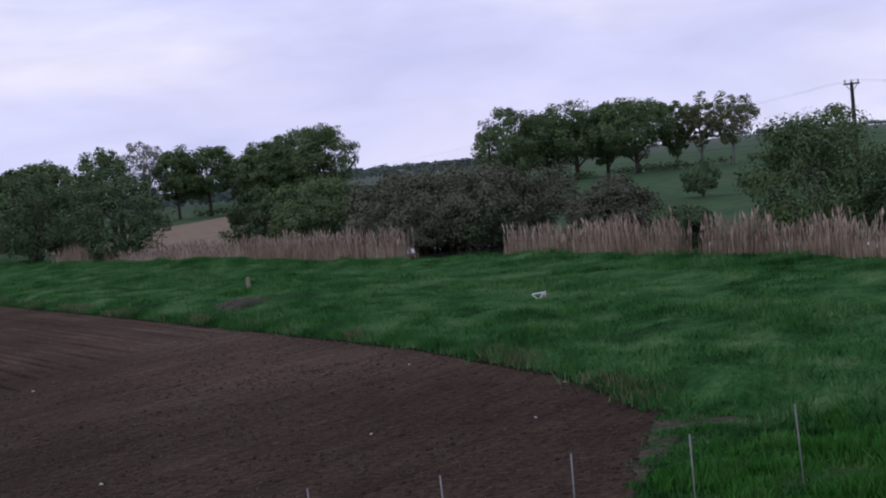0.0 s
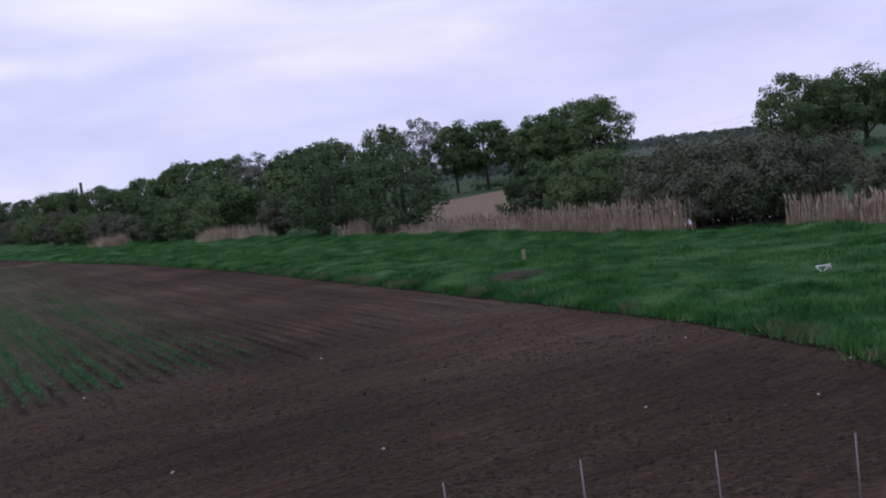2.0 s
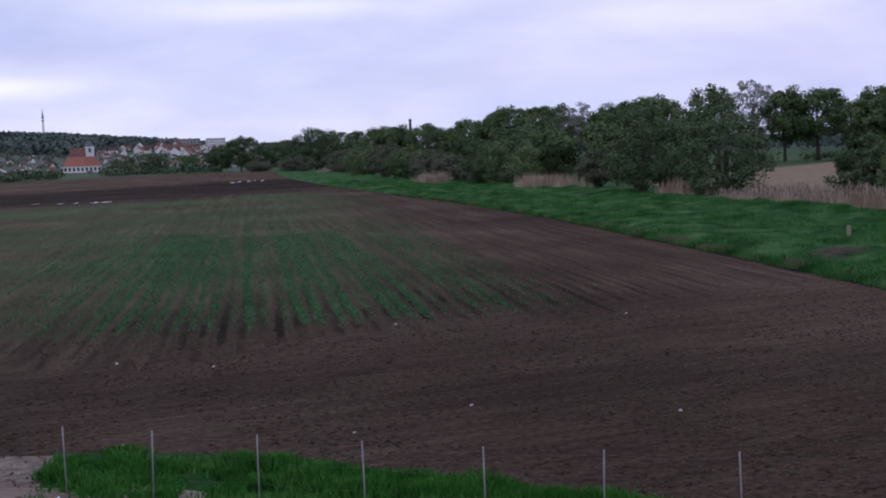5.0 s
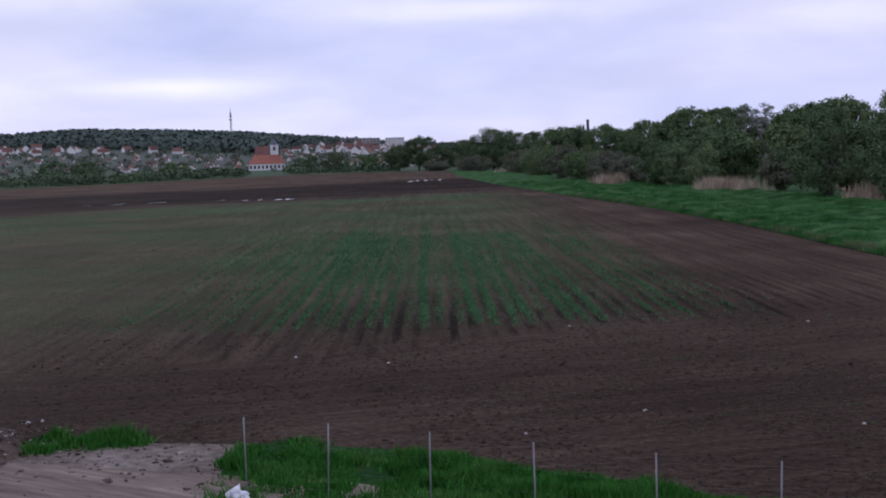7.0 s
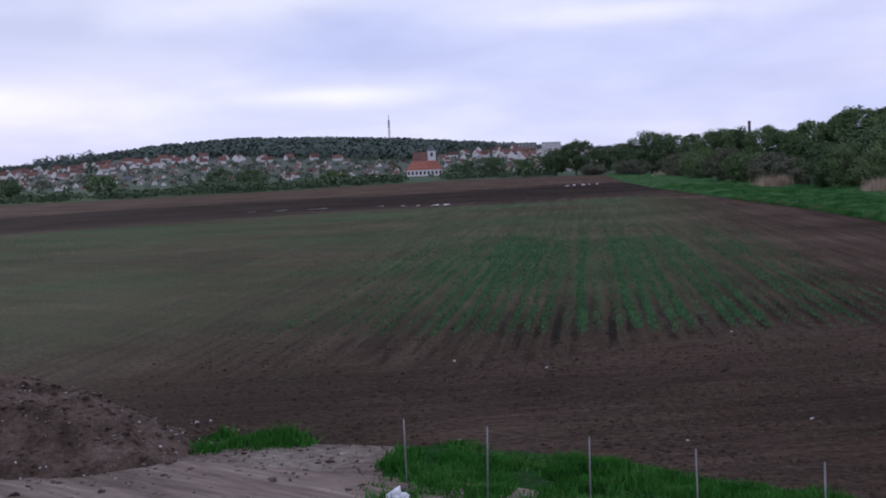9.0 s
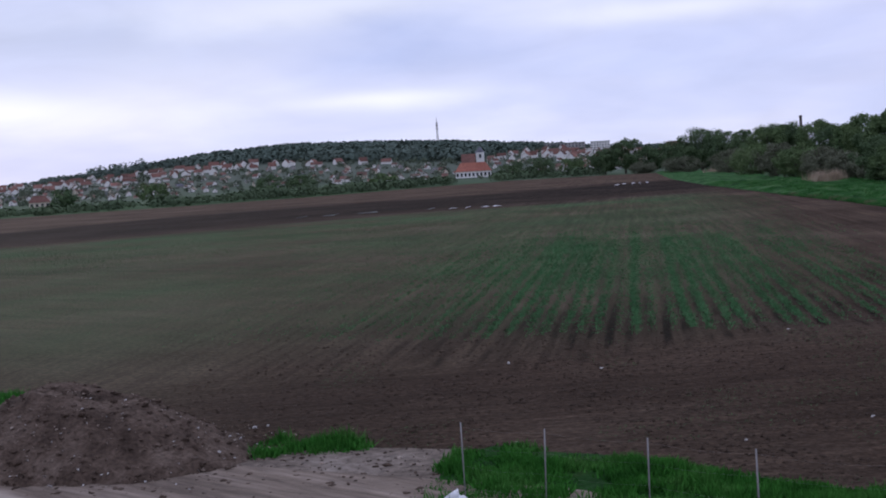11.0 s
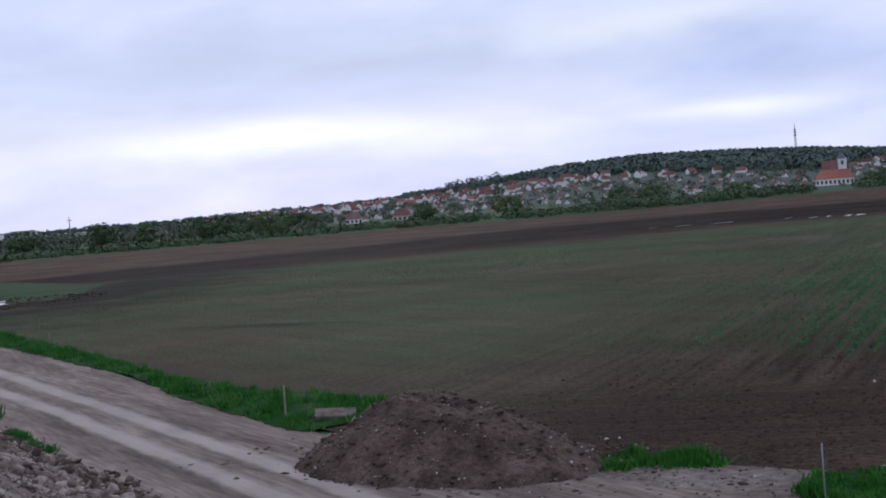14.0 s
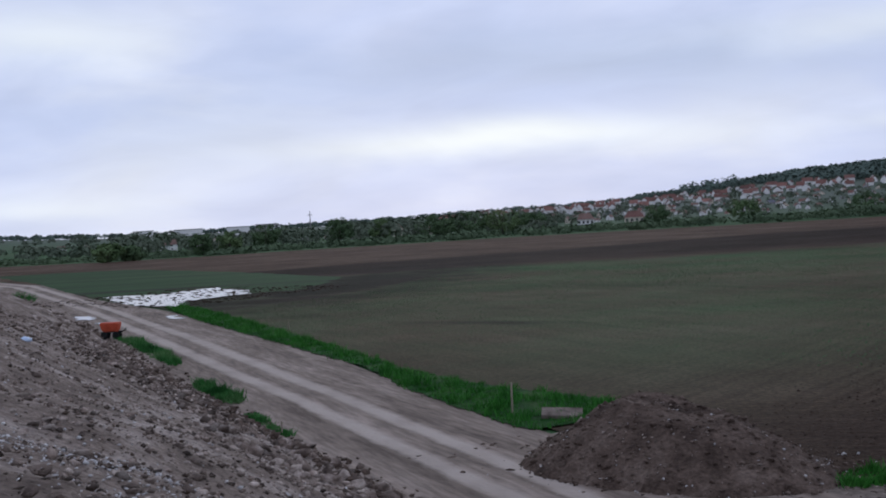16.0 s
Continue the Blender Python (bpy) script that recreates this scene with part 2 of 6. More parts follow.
M_ROOF_RED = material("fresh_red_clay_tiles", [(0.24, 0.095, 0.07), (0.33, 0.135, 0.098)], 0.1, fine=1.5)
M_ROOF_BROWN = material("brown_tiles", [(0.14, 0.09, 0.075), (0.22, 0.145, 0.12)], 0.1, fine=1.5)
M_ROOF_DARK = material("slate_roof", [(0.11, 0.11, 0.13), (0.16, 0.16, 0.18)], 0.1, fine=1.5)
M_GLASS = material("dark_window_glass", [(0.02, 0.022, 0.028), (0.035, 0.038, 0.045)], 0.5, rough=0.15, spec=0.5)
M_CHIM = material("sooty_brick", [(0.06, 0.05, 0.05), (0.10, 0.085, 0.08)], 0.4)
M_ORANGE = material("faded_orange_paint", [(0.40, 0.07, 0.035), (0.55, 0.11, 0.06)], 3, rough=0.5)
M_BLACK = material("black_rubber", [(0.012, 0.012, 0.012), (0.03, 0.03, 0.03)], 4, rough=0.8)
M_BLUE = material("pale_blue_plastic", [(0.35, 0.45, 0.62), (0.55, 0.65, 0.8)], 3, rough=0.4)
M_PLASTIC = material("white_plastic_film", [(0.6, 0.6, 0.62), (0.8, 0.8, 0.82)], 4, rough=0.4)
M_SEEDLING = material("young_crop_leaves", [(0.050, 0.135, 0.054), (0.082, 0.192, 0.080)], 0.15, rough=0.8, by_island=0.3)
M_SPROUT = material("sprouting_crop_leaves", [(0.06, 0.12, 0.052), (0.085, 0.152, 0.07)], 0.05, rough=0.8, by_island=0.2)
M_CLOD = material("soil_clods", [(0.036, 0.026, 0.020), (0.076, 0.056, 0.043)], 0.9, by_island=0.28)

M_FURROW = material("dark_furrow_soil", [(0.010, 0.009, 0.007), (0.018, 0.02, 0.011), (0.03, 0.026, 0.019)], 0.7, bump=1.0, bump_scale=4, fine=5.0)
M_WATER = bpy.data.materials.new("still_water")
M_WATER.use_nodes = True
_b = M_WATER.node_tree.nodes["Principled BSDF"]
_b.inputs["Base Color"].default_value = (0.02, 0.02, 0.018, 1)
_b.inputs["Roughness"].default_value = 0.06
_b.inputs["IOR"].default_value = 1.33

M_RUTS = material("track_with_wheel_ruts", [(0.105, 0.082, 0.066), (0.185, 0.146, 0.118), (0.28, 0.228, 0.19)], 0.9, bump=0.5, bump_scale=6, fine=6.0, grain=(147, 8))


def pale_ruts(m):
    nt = m.node_tree
    b = nt.nodes["Principled BSDF"]
    src = b.inputs["Base Color"].links[0].from_socket
    uvn = nt.nodes.new("ShaderNodeUVMap")
    uvn.uv_map = "across"
    sp = nt.nodes.new("ShaderNodeSeparateXYZ")
    nt.links.new(uvn.outputs[0], sp.inputs[0])
    geo = nt.nodes.new("ShaderNodeNewGeometry")
    nz = nt.nodes.new("ShaderNodeTexNoise")
    nz.inputs["Scale"].default_value = 0.9
    nz.inputs["Detail"].default_value = 6
    nz.inputs["Roughness"].default_value = 0.65
    nt.links.new(geo.outputs["Position"], nz.inputs["Vector"])
    ma = nt.nodes.new("ShaderNodeMath")
    ma.operation = "MULTIPLY_ADD"
    ma.inputs[1].default_value = 0.12
    nt.links.new(nz.outputs["Fac"], ma.inputs[0])
    nt.links.new(sp.outputs[0], ma.inputs[2])
    r = nt.nodes.new("ShaderNodeValToRGB")
    els = r.color_ramp.elements
    els[0].position, els[0].color = 0.0, (0, 0, 0, 1)
    els[1].position, els[1].color = 1.0, (0, 0, 0, 1)
    for p, v in ((0.23, 0.0), (0.3, 0.9), (0.41, 0.95), (0.48, 0.08), (0.65, 0.05), (0.71, 0.9), (0.82, 0.95), (0.9, 0.0)):
        els.new(p).color = (v, v, v, 1)
    nt.links.new(ma.outputs[0], r.inputs[0])
    n2 = nt.nodes.new("ShaderNodeTexNoise")
    n2.inputs["Scale"].default_value = 0.35
    nt.links.new(geo.outputs["Position"], n2.inputs["Vector"])
    mr = nt.nodes.new("ShaderNodeMapRange")
    mr.inputs["From Min"].default_value, mr.inputs["From Max"].default_value = 0.3, 0.6
    mr.inputs["To Min"].default_value, mr.inputs["To Max"].default_value = 0.65, 1.0
    nt.links.new(n2.outputs["Fac"], mr.inputs["Value"])
    mm = nt.nodes.new("ShaderNodeMath")
    mm.operation = "MULTIPLY"
    nt.links.new(r.outputs[0], mm.inputs[0])
    nt.links.new(mr.outputs[0], mm.inputs[1])
    mx = nt.nodes.new("ShaderNodeMixRGB")
    mx.inputs[2].default_value = (0.40, 0.34, 0.29, 1)
    nt.links.new(mm.outputs[0], mx.inputs[0])
    nt.links.new(src, mx.inputs[1])
    nt.links.new(mx.outputs[0], b.inputs["Base Color"])


pale_ruts(M_RUTS)

# the ploughed field: brown soil, a dark wet band across it, paler far strip, fine drill lines
M_SOIL = material("ploughed_soil", [(0.032, 0.0218, 0.0152), (0.054, 0.0378, 0.0265), (0.079, 0.0592, 0.043)], 0.06, bump=1.0, bump_scale=5.0, fine=4.5, spec=0.02)


def field_bands(m):
    nt = m.node_tree
    b = nt.nodes["Principled BSDF"]
    src = b.inputs["Base Color"].links[0].from_socket
    geo = nt.nodes.new("ShaderNodeNewGeometry")
    nz = nt.nodes.new("ShaderNodeTexNoise")
    nz.inputs["Scale"].default_value = 0.018
    nz.inputs["Detail"].default_value = 4
    nt.links.new(geo.outputs["Position"], nz.inputs["Vector"])
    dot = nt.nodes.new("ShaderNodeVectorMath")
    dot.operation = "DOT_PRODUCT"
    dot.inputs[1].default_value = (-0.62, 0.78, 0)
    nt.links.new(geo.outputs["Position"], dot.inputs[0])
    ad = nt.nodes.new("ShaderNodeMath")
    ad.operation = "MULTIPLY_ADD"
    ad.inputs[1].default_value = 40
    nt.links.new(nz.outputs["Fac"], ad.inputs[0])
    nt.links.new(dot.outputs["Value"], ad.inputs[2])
    # the dark band turns aside towards the flooded corner in the west
    spx = nt.nodes.new("ShaderNodeSeparateXYZ")
    nt.links.new(geo.outputs["Position"], spx.inputs[0])
    west = nt.nodes.new("ShaderNodeMapRange")
    west.inputs["From Min"].default_value, west.inputs["From Max"].default_value = -95, -150
    west.inputs["To Min"].default_value, west.inputs["To Max"].default_value = 0, 80
    nt.links.new(spx.outputs[0], west.inputs["Value"])
    ad3 = nt.nodes.new("ShaderNodeMath")
    nt.links.new(ad.outputs[0], ad3.inputs[0])
    nt.links.new(west.outputs[0], ad3.inputs[1])
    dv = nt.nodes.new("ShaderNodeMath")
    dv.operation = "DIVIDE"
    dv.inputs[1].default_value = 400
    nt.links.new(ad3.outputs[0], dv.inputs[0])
    # besides the wet band, soil brightens with distance: grazing light put into the colour
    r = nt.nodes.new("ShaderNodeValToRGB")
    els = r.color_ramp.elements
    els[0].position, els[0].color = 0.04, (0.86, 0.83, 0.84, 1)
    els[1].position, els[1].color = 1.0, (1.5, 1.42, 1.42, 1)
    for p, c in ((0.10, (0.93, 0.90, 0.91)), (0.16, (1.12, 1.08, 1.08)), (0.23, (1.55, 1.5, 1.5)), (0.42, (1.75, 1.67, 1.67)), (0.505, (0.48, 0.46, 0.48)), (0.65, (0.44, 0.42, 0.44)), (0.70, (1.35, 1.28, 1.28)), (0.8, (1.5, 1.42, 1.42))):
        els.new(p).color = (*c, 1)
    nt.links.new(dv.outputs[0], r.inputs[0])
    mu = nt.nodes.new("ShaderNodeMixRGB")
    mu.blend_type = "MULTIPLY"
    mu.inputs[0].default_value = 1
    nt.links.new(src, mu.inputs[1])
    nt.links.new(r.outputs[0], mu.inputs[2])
    # near soil is up to 1.2 times paler towards the east
    dry = nt.nodes.new("ShaderNodeMapRange")
    dry.inputs["From Min"].default_value, dry.inputs["From Max"].default_value = 6, 15
    dry.inputs["To Min"].default_value, dry.inputs["To Max"].default_value = 1.0, 1.2
    nt.links.new(spx.outputs[0], dry.inputs["Value"])
    mu3 = nt.nodes.new("ShaderNodeMixRGB")
    mu3.blend_type = "MULTIPLY"
    mu3.inputs[0].default_value = 1
    nt.links.new(mu.outputs[0], mu3.inputs[1])
    near = nt.nodes.new("ShaderNodeMapRange")
    near.inputs["From Min"].default_value, near.inputs["From Max"].default_value = 45, 100
    near.inputs["To Min"].default_value, near.inputs["To Max"].default_value = 0.0, 1.0
    nt.links.new(spx.outputs[1], near.inputs["Value"])
    fade = nt.nodes.new("ShaderNodeMixRGB")
    far_east = nt.nodes.new("ShaderNodeMapRange")
    far_east.inputs["From Min"].default_value, far_east.inputs["From Max"].default_value = 0, 14
    far_east.inputs["To Min"].default_value, far_east.inputs["To Max"].default_value = 0.96, 0.74
    nt.links.new(spx.outputs[0], far_east.inputs["Value"])
    nt.links.new(far_east.outputs[0], fade.inputs[2])
    nt.links.new(near.outputs[0], fade.inputs[0])
    nt.links.new(dry.outputs[0], fade.inputs[1])
    nt.links.new(fade.outputs[0], mu3.inputs[2])
    last = mu3.outputs[0]
    # a thin green film of sprouting crop, in ragged bands
    gr = nt.nodes.new("ShaderNodeValToRGB")
    ge = gr.color_ramp.elements
    ge[0].position, ge[0].color = 0.13, (0, 0, 0, 1)
    ge[1].position, ge[1].color = 0.47, (0, 0, 0, 1)
    for p, v in ((0.18, 0.5), (0.31, 0.75), (0.37, 0.7), (0.42, 1.0), (0.445, 0.9)):
        ge.new(p).color = (v, v, v, 1)
    nt.links.new(dv.outputs[0], gr.inputs[0])
    n6 = nt.nodes.new("ShaderNodeTexNoise")
    n6.inputs["Scale"].default_value = 0.05
    n6.inputs["Detail"].default_value = 7
    n6.inputs["Roughness"].default_value = 0.62
    nt.links.new(geo.outputs["Position"], n6.inputs["Vector"])
    g6 = nt.nodes.new("ShaderNodeMapRange")
    g6.inputs["From Min"].default_value, g6.inputs["From Max"].default_value = 0.38, 0.66
    g6.inputs["To Min"].default_value, g6.inputs["To Max"].default_value = 0.22, 0.9
    nt.links.new(n6.outputs["Fac"], g6.inputs["Value"])
    e6 = nt.nodes.new("ShaderNodeMapRange")
    e6.inputs["From Min"].default_value, e6.inputs["From Max"].default_value = 14, 2
    nt.links.new(spx.outputs[0], e6.inputs["Value"])
    f6 = nt.nodes.new("ShaderNodeMath")
    f6.operation = "MULTIPLY"
    nt.links.new(gr.outputs[0], f6.inputs[0])
    nt.links.new(g6.outputs[0], f6.inputs[1])
    f7 = nt.nodes.new("ShaderNodeMath")
    f7.operation = "MULTIPLY"
    nt.links.new(f6.outputs[0], f7.inputs[0])
    nt.links.new(e6.outputs[0], f7.inputs[1])
    x6 = nt.nodes.new("ShaderNodeMixRGB")
    x6.inputs[2].default_value = (0.05, 0.098, 0.042, 1)
    nt.links.new(f7.outputs[0], x6.inputs[0])
    nt.links.new(last, x6.inputs[1])
    last = x6.outputs[0]
    # damp stains with ragged outlines: centre, half sizes, strength
    n5 = nt.nodes.new("ShaderNodeTexNoise")
    n5.inputs["Scale"].default_value = 0.16
    n5.inputs["Detail"].default_value = 5
    nt.links.new(geo.outputs["Position"], n5.inputs["Vector"])
    for cx, cy, hx, hy, turn, k in ((6, 50, 20, 6, 0, 0.22), (-44, 63.5, 7, 1.6, 0, 0.55), (-12, 34, 14, 5, 0, 0.2), (14, 33, 10, 4, 0, 0.2), (-40, 95, 30, 6, 0, 0.12), (-88, 103, 17, 58, 20, 0.85), (-130, 124, 40, 6, 33, 0.5)):
        m5 = nt.nodes.new("ShaderNodeMapping")
        m5.vector_type = "TEXTURE"
        m5.inputs["Location"].default_value = (cx, cy, 0)
        m5.inputs["Rotation"].default_value = (0, 0, radians(turn))
        m5.inputs["Scale"].default_value = (hx, hy, 1000)
        nt.links.new(geo.outputs["Position"], m5.inputs[0])
        ln = nt.nodes.new("ShaderNodeVectorMath")
        ln.operation = "LENGTH"
        nt.links.new(m5.outputs[0], ln.inputs[0])
        a5 = nt.nodes.new("ShaderNodeMath")
        a5.operation = "MULTIPLY_ADD"
        a5.inputs[1].default_value = 1.6
        nt.links.new(n5.outputs["Fac"], a5.inputs[0])
        nt.links.new(ln.outputs["Value"], a5.inputs[2])
        r5 = nt.nodes.new("ShaderNodeMapRange")
        r5.inputs["From Min"].default_value, r5.inputs["From Max"].default_value = 1.1, 1.9
        r5.inputs["To Min"].default_value, r5.inputs["To Max"].default_value = k, 0.0
        nt.links.new(a5.outputs[0], r5.inputs["Value"])
        x5 = nt.nodes.new("ShaderNodeMixRGB")
        x5.inputs[2].default_value = (0.012, 0.009, 0.008, 1)
        nt.links.new(r5.outputs[0], x5.inputs[0])
        nt.links.new(last, x5.inputs[1])
        last = x5.outputs[0]
    # drill rows 0.7 m apart run down the field; the headland lines run across it along the fence

    def streaks(turn, along, across, seed):
        mp = nt.nodes.new("ShaderNodeMapping")
        mp.vector_type = "TEXTURE"
        mp.inputs["Location"].default_value = (seed, seed, 0)
        mp.inputs["Rotation"].default_value = (0, 0, radians(turn))
        mp.inputs["Scale"].default_value = (across, along, 1)
        nt.links.new(geo.outputs["Position"], mp.inputs[0])
        n = nt.nodes.new("ShaderNodeTexNoise")
        n.inputs["Scale"].default_value = 1.0
        n.inputs["Detail"].default_value = 3
        n.inputs["Roughness"].default_value = 0.6
        nt.links.new(mp.outputs[0], n.inputs["Vector"])
        return n.outputs["Fac"]

    def scaled(fac, lo, hi, a=0.3, b=0.7):
        mr = nt.nodes.new("ShaderNodeMapRange")
        mr.inputs["From Min"].default_value, mr.inputs["From Max"].default_value = a, b
        mr.inputs["To Min"].default_value, mr.inputs["To Max"].default_value = lo, hi
        nt.links.new(fac, mr.inputs["Value"])
        return mr.outputs[0]

    def times(a, b, op="MULTIPLY"):
        n = nt.nodes.new("ShaderNodeMath")
        n.operation = op
        for k, q in enumerate((a, b)):
            if isinstance(q, (int, float)):
                n.inputs[k].default_value = q
            else:
                nt.links.new(q, n.inputs[k])
        return n.outputs[0]

    def blend(f, a, b):
        mx = nt.nodes.new("ShaderNodeMixRGB")
        nt.links.new(f, mx.inputs[0])
        for k, q in ((1, a), (2, b)):
            if isinstance(q, tuple):
                mx.inputs[k].default_value = q
            else:
                nt.links.new(q, mx.inputs[k])
        return mx.outputs[0]

    spy = nt.nodes.new("ShaderNodeSeparateXYZ")
    nt.links.new(geo.outputs["Position"], spy.inputs[0])
    # how far beyond the headland, whose edge slants away to the east
    slant = times(spy.outputs[1], times(times(spy.outputs[0], 4.0, "SUBTRACT"), 0.42), "SUBTRACT")
    body = scaled(times(slant, scaled(streaks(0, 6, 0.8, 31), -4.0, 4.0), "ADD"), 0.0, 1.0, 43.5, 47.0)
    wv = nt.nodes.new("ShaderNodeTexWave")
    wv.wave_type, wv.bands_direction = "BANDS", "X"
    wv.inputs["Scale"].default_value = 0.449
    wv.inputs["Distortion"].default_value = 1.2
    wv.inputs["Detail Scale"].default_value = 0.3
    nt.links.new(geo.outputs["Position"], wv.inputs["Vector"])
    down = times(scaled(streaks(1, 16, 0.5, 3), 0.68, 1.32), scaled(streaks(1, 45, 1.6, 11), 0.8, 1.18))
    east = scaled(times(spy.outputs[0], times(spy.outputs[1], 0.1), "ADD"), 0.0, 1.0, -22.0, 2.0)
    smooth = scaled(streaks(-30, 1.5, 9, 41), 0.86, 1.16)
    down = blend(scaled(east, 0.12, 1.0, 0.0, 1.0), smooth, down)
    acr = times(scaled(streaks(17, 0.3, 3, 7), 0.78, 1.25), scaled(streaks(17, 0.9, 14, 19), 0.82, 1.18))
    tone = blend(body, acr, down)
    # damp dark furrows between the rows where the field begins
    dip = times(scaled(wv.outputs["Fac"], 0.0, 1.0, 0.35, 0.8), scaled(streaks(1, 7, 0.75, 23), 0.0, 1.0, 0.4, 0.58))
    reach = times(scaled(spy.outputs[0], 1.0, 0.45, 8.0, 20.0), times(body, times(scaled(slant, 1.0, 0.0, 51.0, 70.0), scaled(spy.outputs[0], 0.15, 1.0, -16.0, -2.0))))
    tone = blend(times(times(dip, reach), 0.8), tone, (0.12, 0.115, 0.12, 1))
    # crumbs of earth
    cr = nt.nodes.new("ShaderNodeTexNoise")
    cr.inputs["Scale"].default_value = 5.5
    cr.inputs["Detail"].default_value = 3
    cr.inputs["Roughness"].default_value = 0.75
    nt.links.new(geo.outputs["Position"], cr.inputs["Vector"])
    tone = times(tone, scaled(cr.outputs["Fac"], 0.66, 1.36))
    mu2 = nt.nodes.new("ShaderNodeMixRGB")
    mu2.blend_type = "MULTIPLY"
    mu2.inputs[0].default_value = 1
    nt.links.new(last, mu2.inputs[1])
    nt.links.new(tone, mu2.inputs[2])
    nt.links.new(mu2.outputs[0], b.inputs["Base Color"])


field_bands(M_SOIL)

# ---------------------------------------------------------------- helpers for meshes
rng = np.random.default_rng(7)


def at(az, d, z=0.0):
    """The place at a bearing (degrees, positive to the west) and a distance from the view point."""
    return Vector((-math.sin(radians(az)) * d, math.cos(radians(az)) * d, z))


def mesh(name, verts, faces, mat, smooth=False):
    me = bpy.data.meshes.new(name)
    me.from_pydata([tuple(v) for v in verts], [], faces)
    me.materials.append(mat)
    if smooth:
        me.polygons.foreach_set("use_smooth", [True] * len(me.polygons))
    me.update()
    return me


def quads_mesh(name, corners, mat):
    """A mesh from an array (n, k, 3) of separate polygons with k corners each."""
    corners = np.asarray(corners, dtype=np.float32)
    n, k = corners.shape[:2]
    me = bpy.data.meshes.new(name)
    me.vertices.add(n * k)
    me.vertices.foreach_set("co", corners.reshape(-1))
    me.loops.add(n * k)
    me.loops.foreach_set("vertex_index", np.arange(n * k, dtype=np.int32))
    me.polygons.add(n)
    me.polygons.foreach_set("loop_start", np.arange(0, n * k, k, dtype=np.int32))
    me.materials.append(mat)
    me.update(calc_edges=True)
    return me


def part(name, bm, mat, parent=None, label=""):
    me = bpy.data.meshes.new(name)
    bm.to_mesh(me)
    bm.free()
    me.materials.append(mat)
    ob = new(name, me)
    ob.parent = parent
    if label:
        tagged(ob, label)
    return ob


def part_of(name, me, parent=None, label=""):
    ob = new(name, me)
    ob.parent = parent
    if label:
        tagged(ob, label)
    return ob


def box(bm, x0, x1, y0, y1, z0, z1, bevel=0.0):
    vs = bmesh.ops.create_cube(bm, size=1)["verts"]
    for v in vs:
        v.co = Vector(((x0 + x1) / 2 + v.co.x * (x1 - x0), (y0 + y1) / 2 + v.co.y * (y1 - y0), (z0 + z1) / 2 + v.co.z * (z1 - z0)))
    if bevel:
        bmesh.ops.bevel(bm, geom=list({e for v in vs for e in v.link_edges}), offset=bevel, segments=1, affect="EDGES")
    return bm


def tube(verts, faces, points, radii, sides=6):
    """Adds a tapered tube through the points to the lists."""
    start = len(verts)
    for i, (p, r) in enumerate(zip(points, radii)):
        p = Vector(p)
        ahead = Vector(points[min(i + 1, len(points) - 1)]) - Vector(points[max(i - 1, 0)])
        q = ahead.to_track_quat("Z", "Y")
        for k in range(sides):
            a = 2 * math.pi * k / sides
            verts.append(p + q @ Vector((r * math.cos(a), r * math.sin(a), 0)))
    for i in range(len(points) - 1):
        for k in range(sides):
            a, b = start + i * sides + k, start + i * sides + (k + 1) % sides
            faces.append((a, b, b + sides, a + sides))
    faces.append(tuple(start + (len(points) - 1) * sides + k for k in range(sides)))


def interp(line, n):
    """n points at even steps along a polyline of (x, y)."""
    p = np.array(line, float)
    s = np.concatenate([[0], np.cumsum(np.hypot(*np.diff(p, axis=0).T))])
    u = np.linspace(0, s[-1], n)
    return np.stack([np.interp(u, s, p[:, 0]), np.interp(u, s, p[:, 1])], 1)


def inside(x, y, poly):
    """Which of the points lie in the polygon."""
    x, y = np.asarray(x), np.asarray(y)
    hit = np.zeros(x.shape, bool)
    for (x1, y1), (x2, y2) in zip(poly, poly[1:] + poly[:1]):
        hit ^= ((y1 > y) != (y2 > y)) & (x < (x2 - x1) * (y - y1) / (y2 - y1 + 1e-12) + x1)
    return hit


def bumpy(x, y, size, high):
    return high * noise.noise(Vector((x / size, y / size, 3.3)))


# ---------------------------------------------------------------- the plan, metres
FIELD_RIGHT = [(18.6, 19.4), (21.5, 21.6), (24.0, 28.5), (25.3, 38.0), (25.4, 50.0), (25.3, 68.0), (25.0, 106.0), (22.5, 145.0), (18.5, 181.0), (11.0, 260.0), (6.0, 340.0), (3.0, 480.0)]
FIELD_FAR = [(-18, 500), (-55, 505), (-80, 455), (-105, 395), (-135, 360), (-165, 338), (-200, 308), (-228, 265), (-244, 234), (-262, 212), (-296, 202)]
FIELD_LEFT = [(-215, 142), (-161, 115), (-127, 95.5), (-80.4, 71.8), (-58.1, 57.9), (-43.5, 49.0), (-27.5, 37.2), (-19.2, 31.8)]
FIELD_NEAR = [(-10.4, 28.8), (-7.7, 28.3), (-4.8, 27.6), (-1.9, 27.2), (1.2, 25.3), (3.8, 23.8), (6.0, 20.5), (9.0, 15.5), (13.0, 13.5), (15.0, 16.4)]
FIELD = FIELD_RIGHT + FIELD_FAR + FIELD_LEFT + FIELD_NEAR
BANK = [(58, 5), (52, 20), (50.2, 30), (49.5, 38.0), (50.0, 54.0), (50.4, 66.0), (49.0, 80.0), (47.5, 110.0), (46.0, 130.0), (44.5, 150.0), (42.0, 179.0), (37.0, 216.0), (28.0, 274.0), (23.0, 400.0), (14.0, 482.0)]
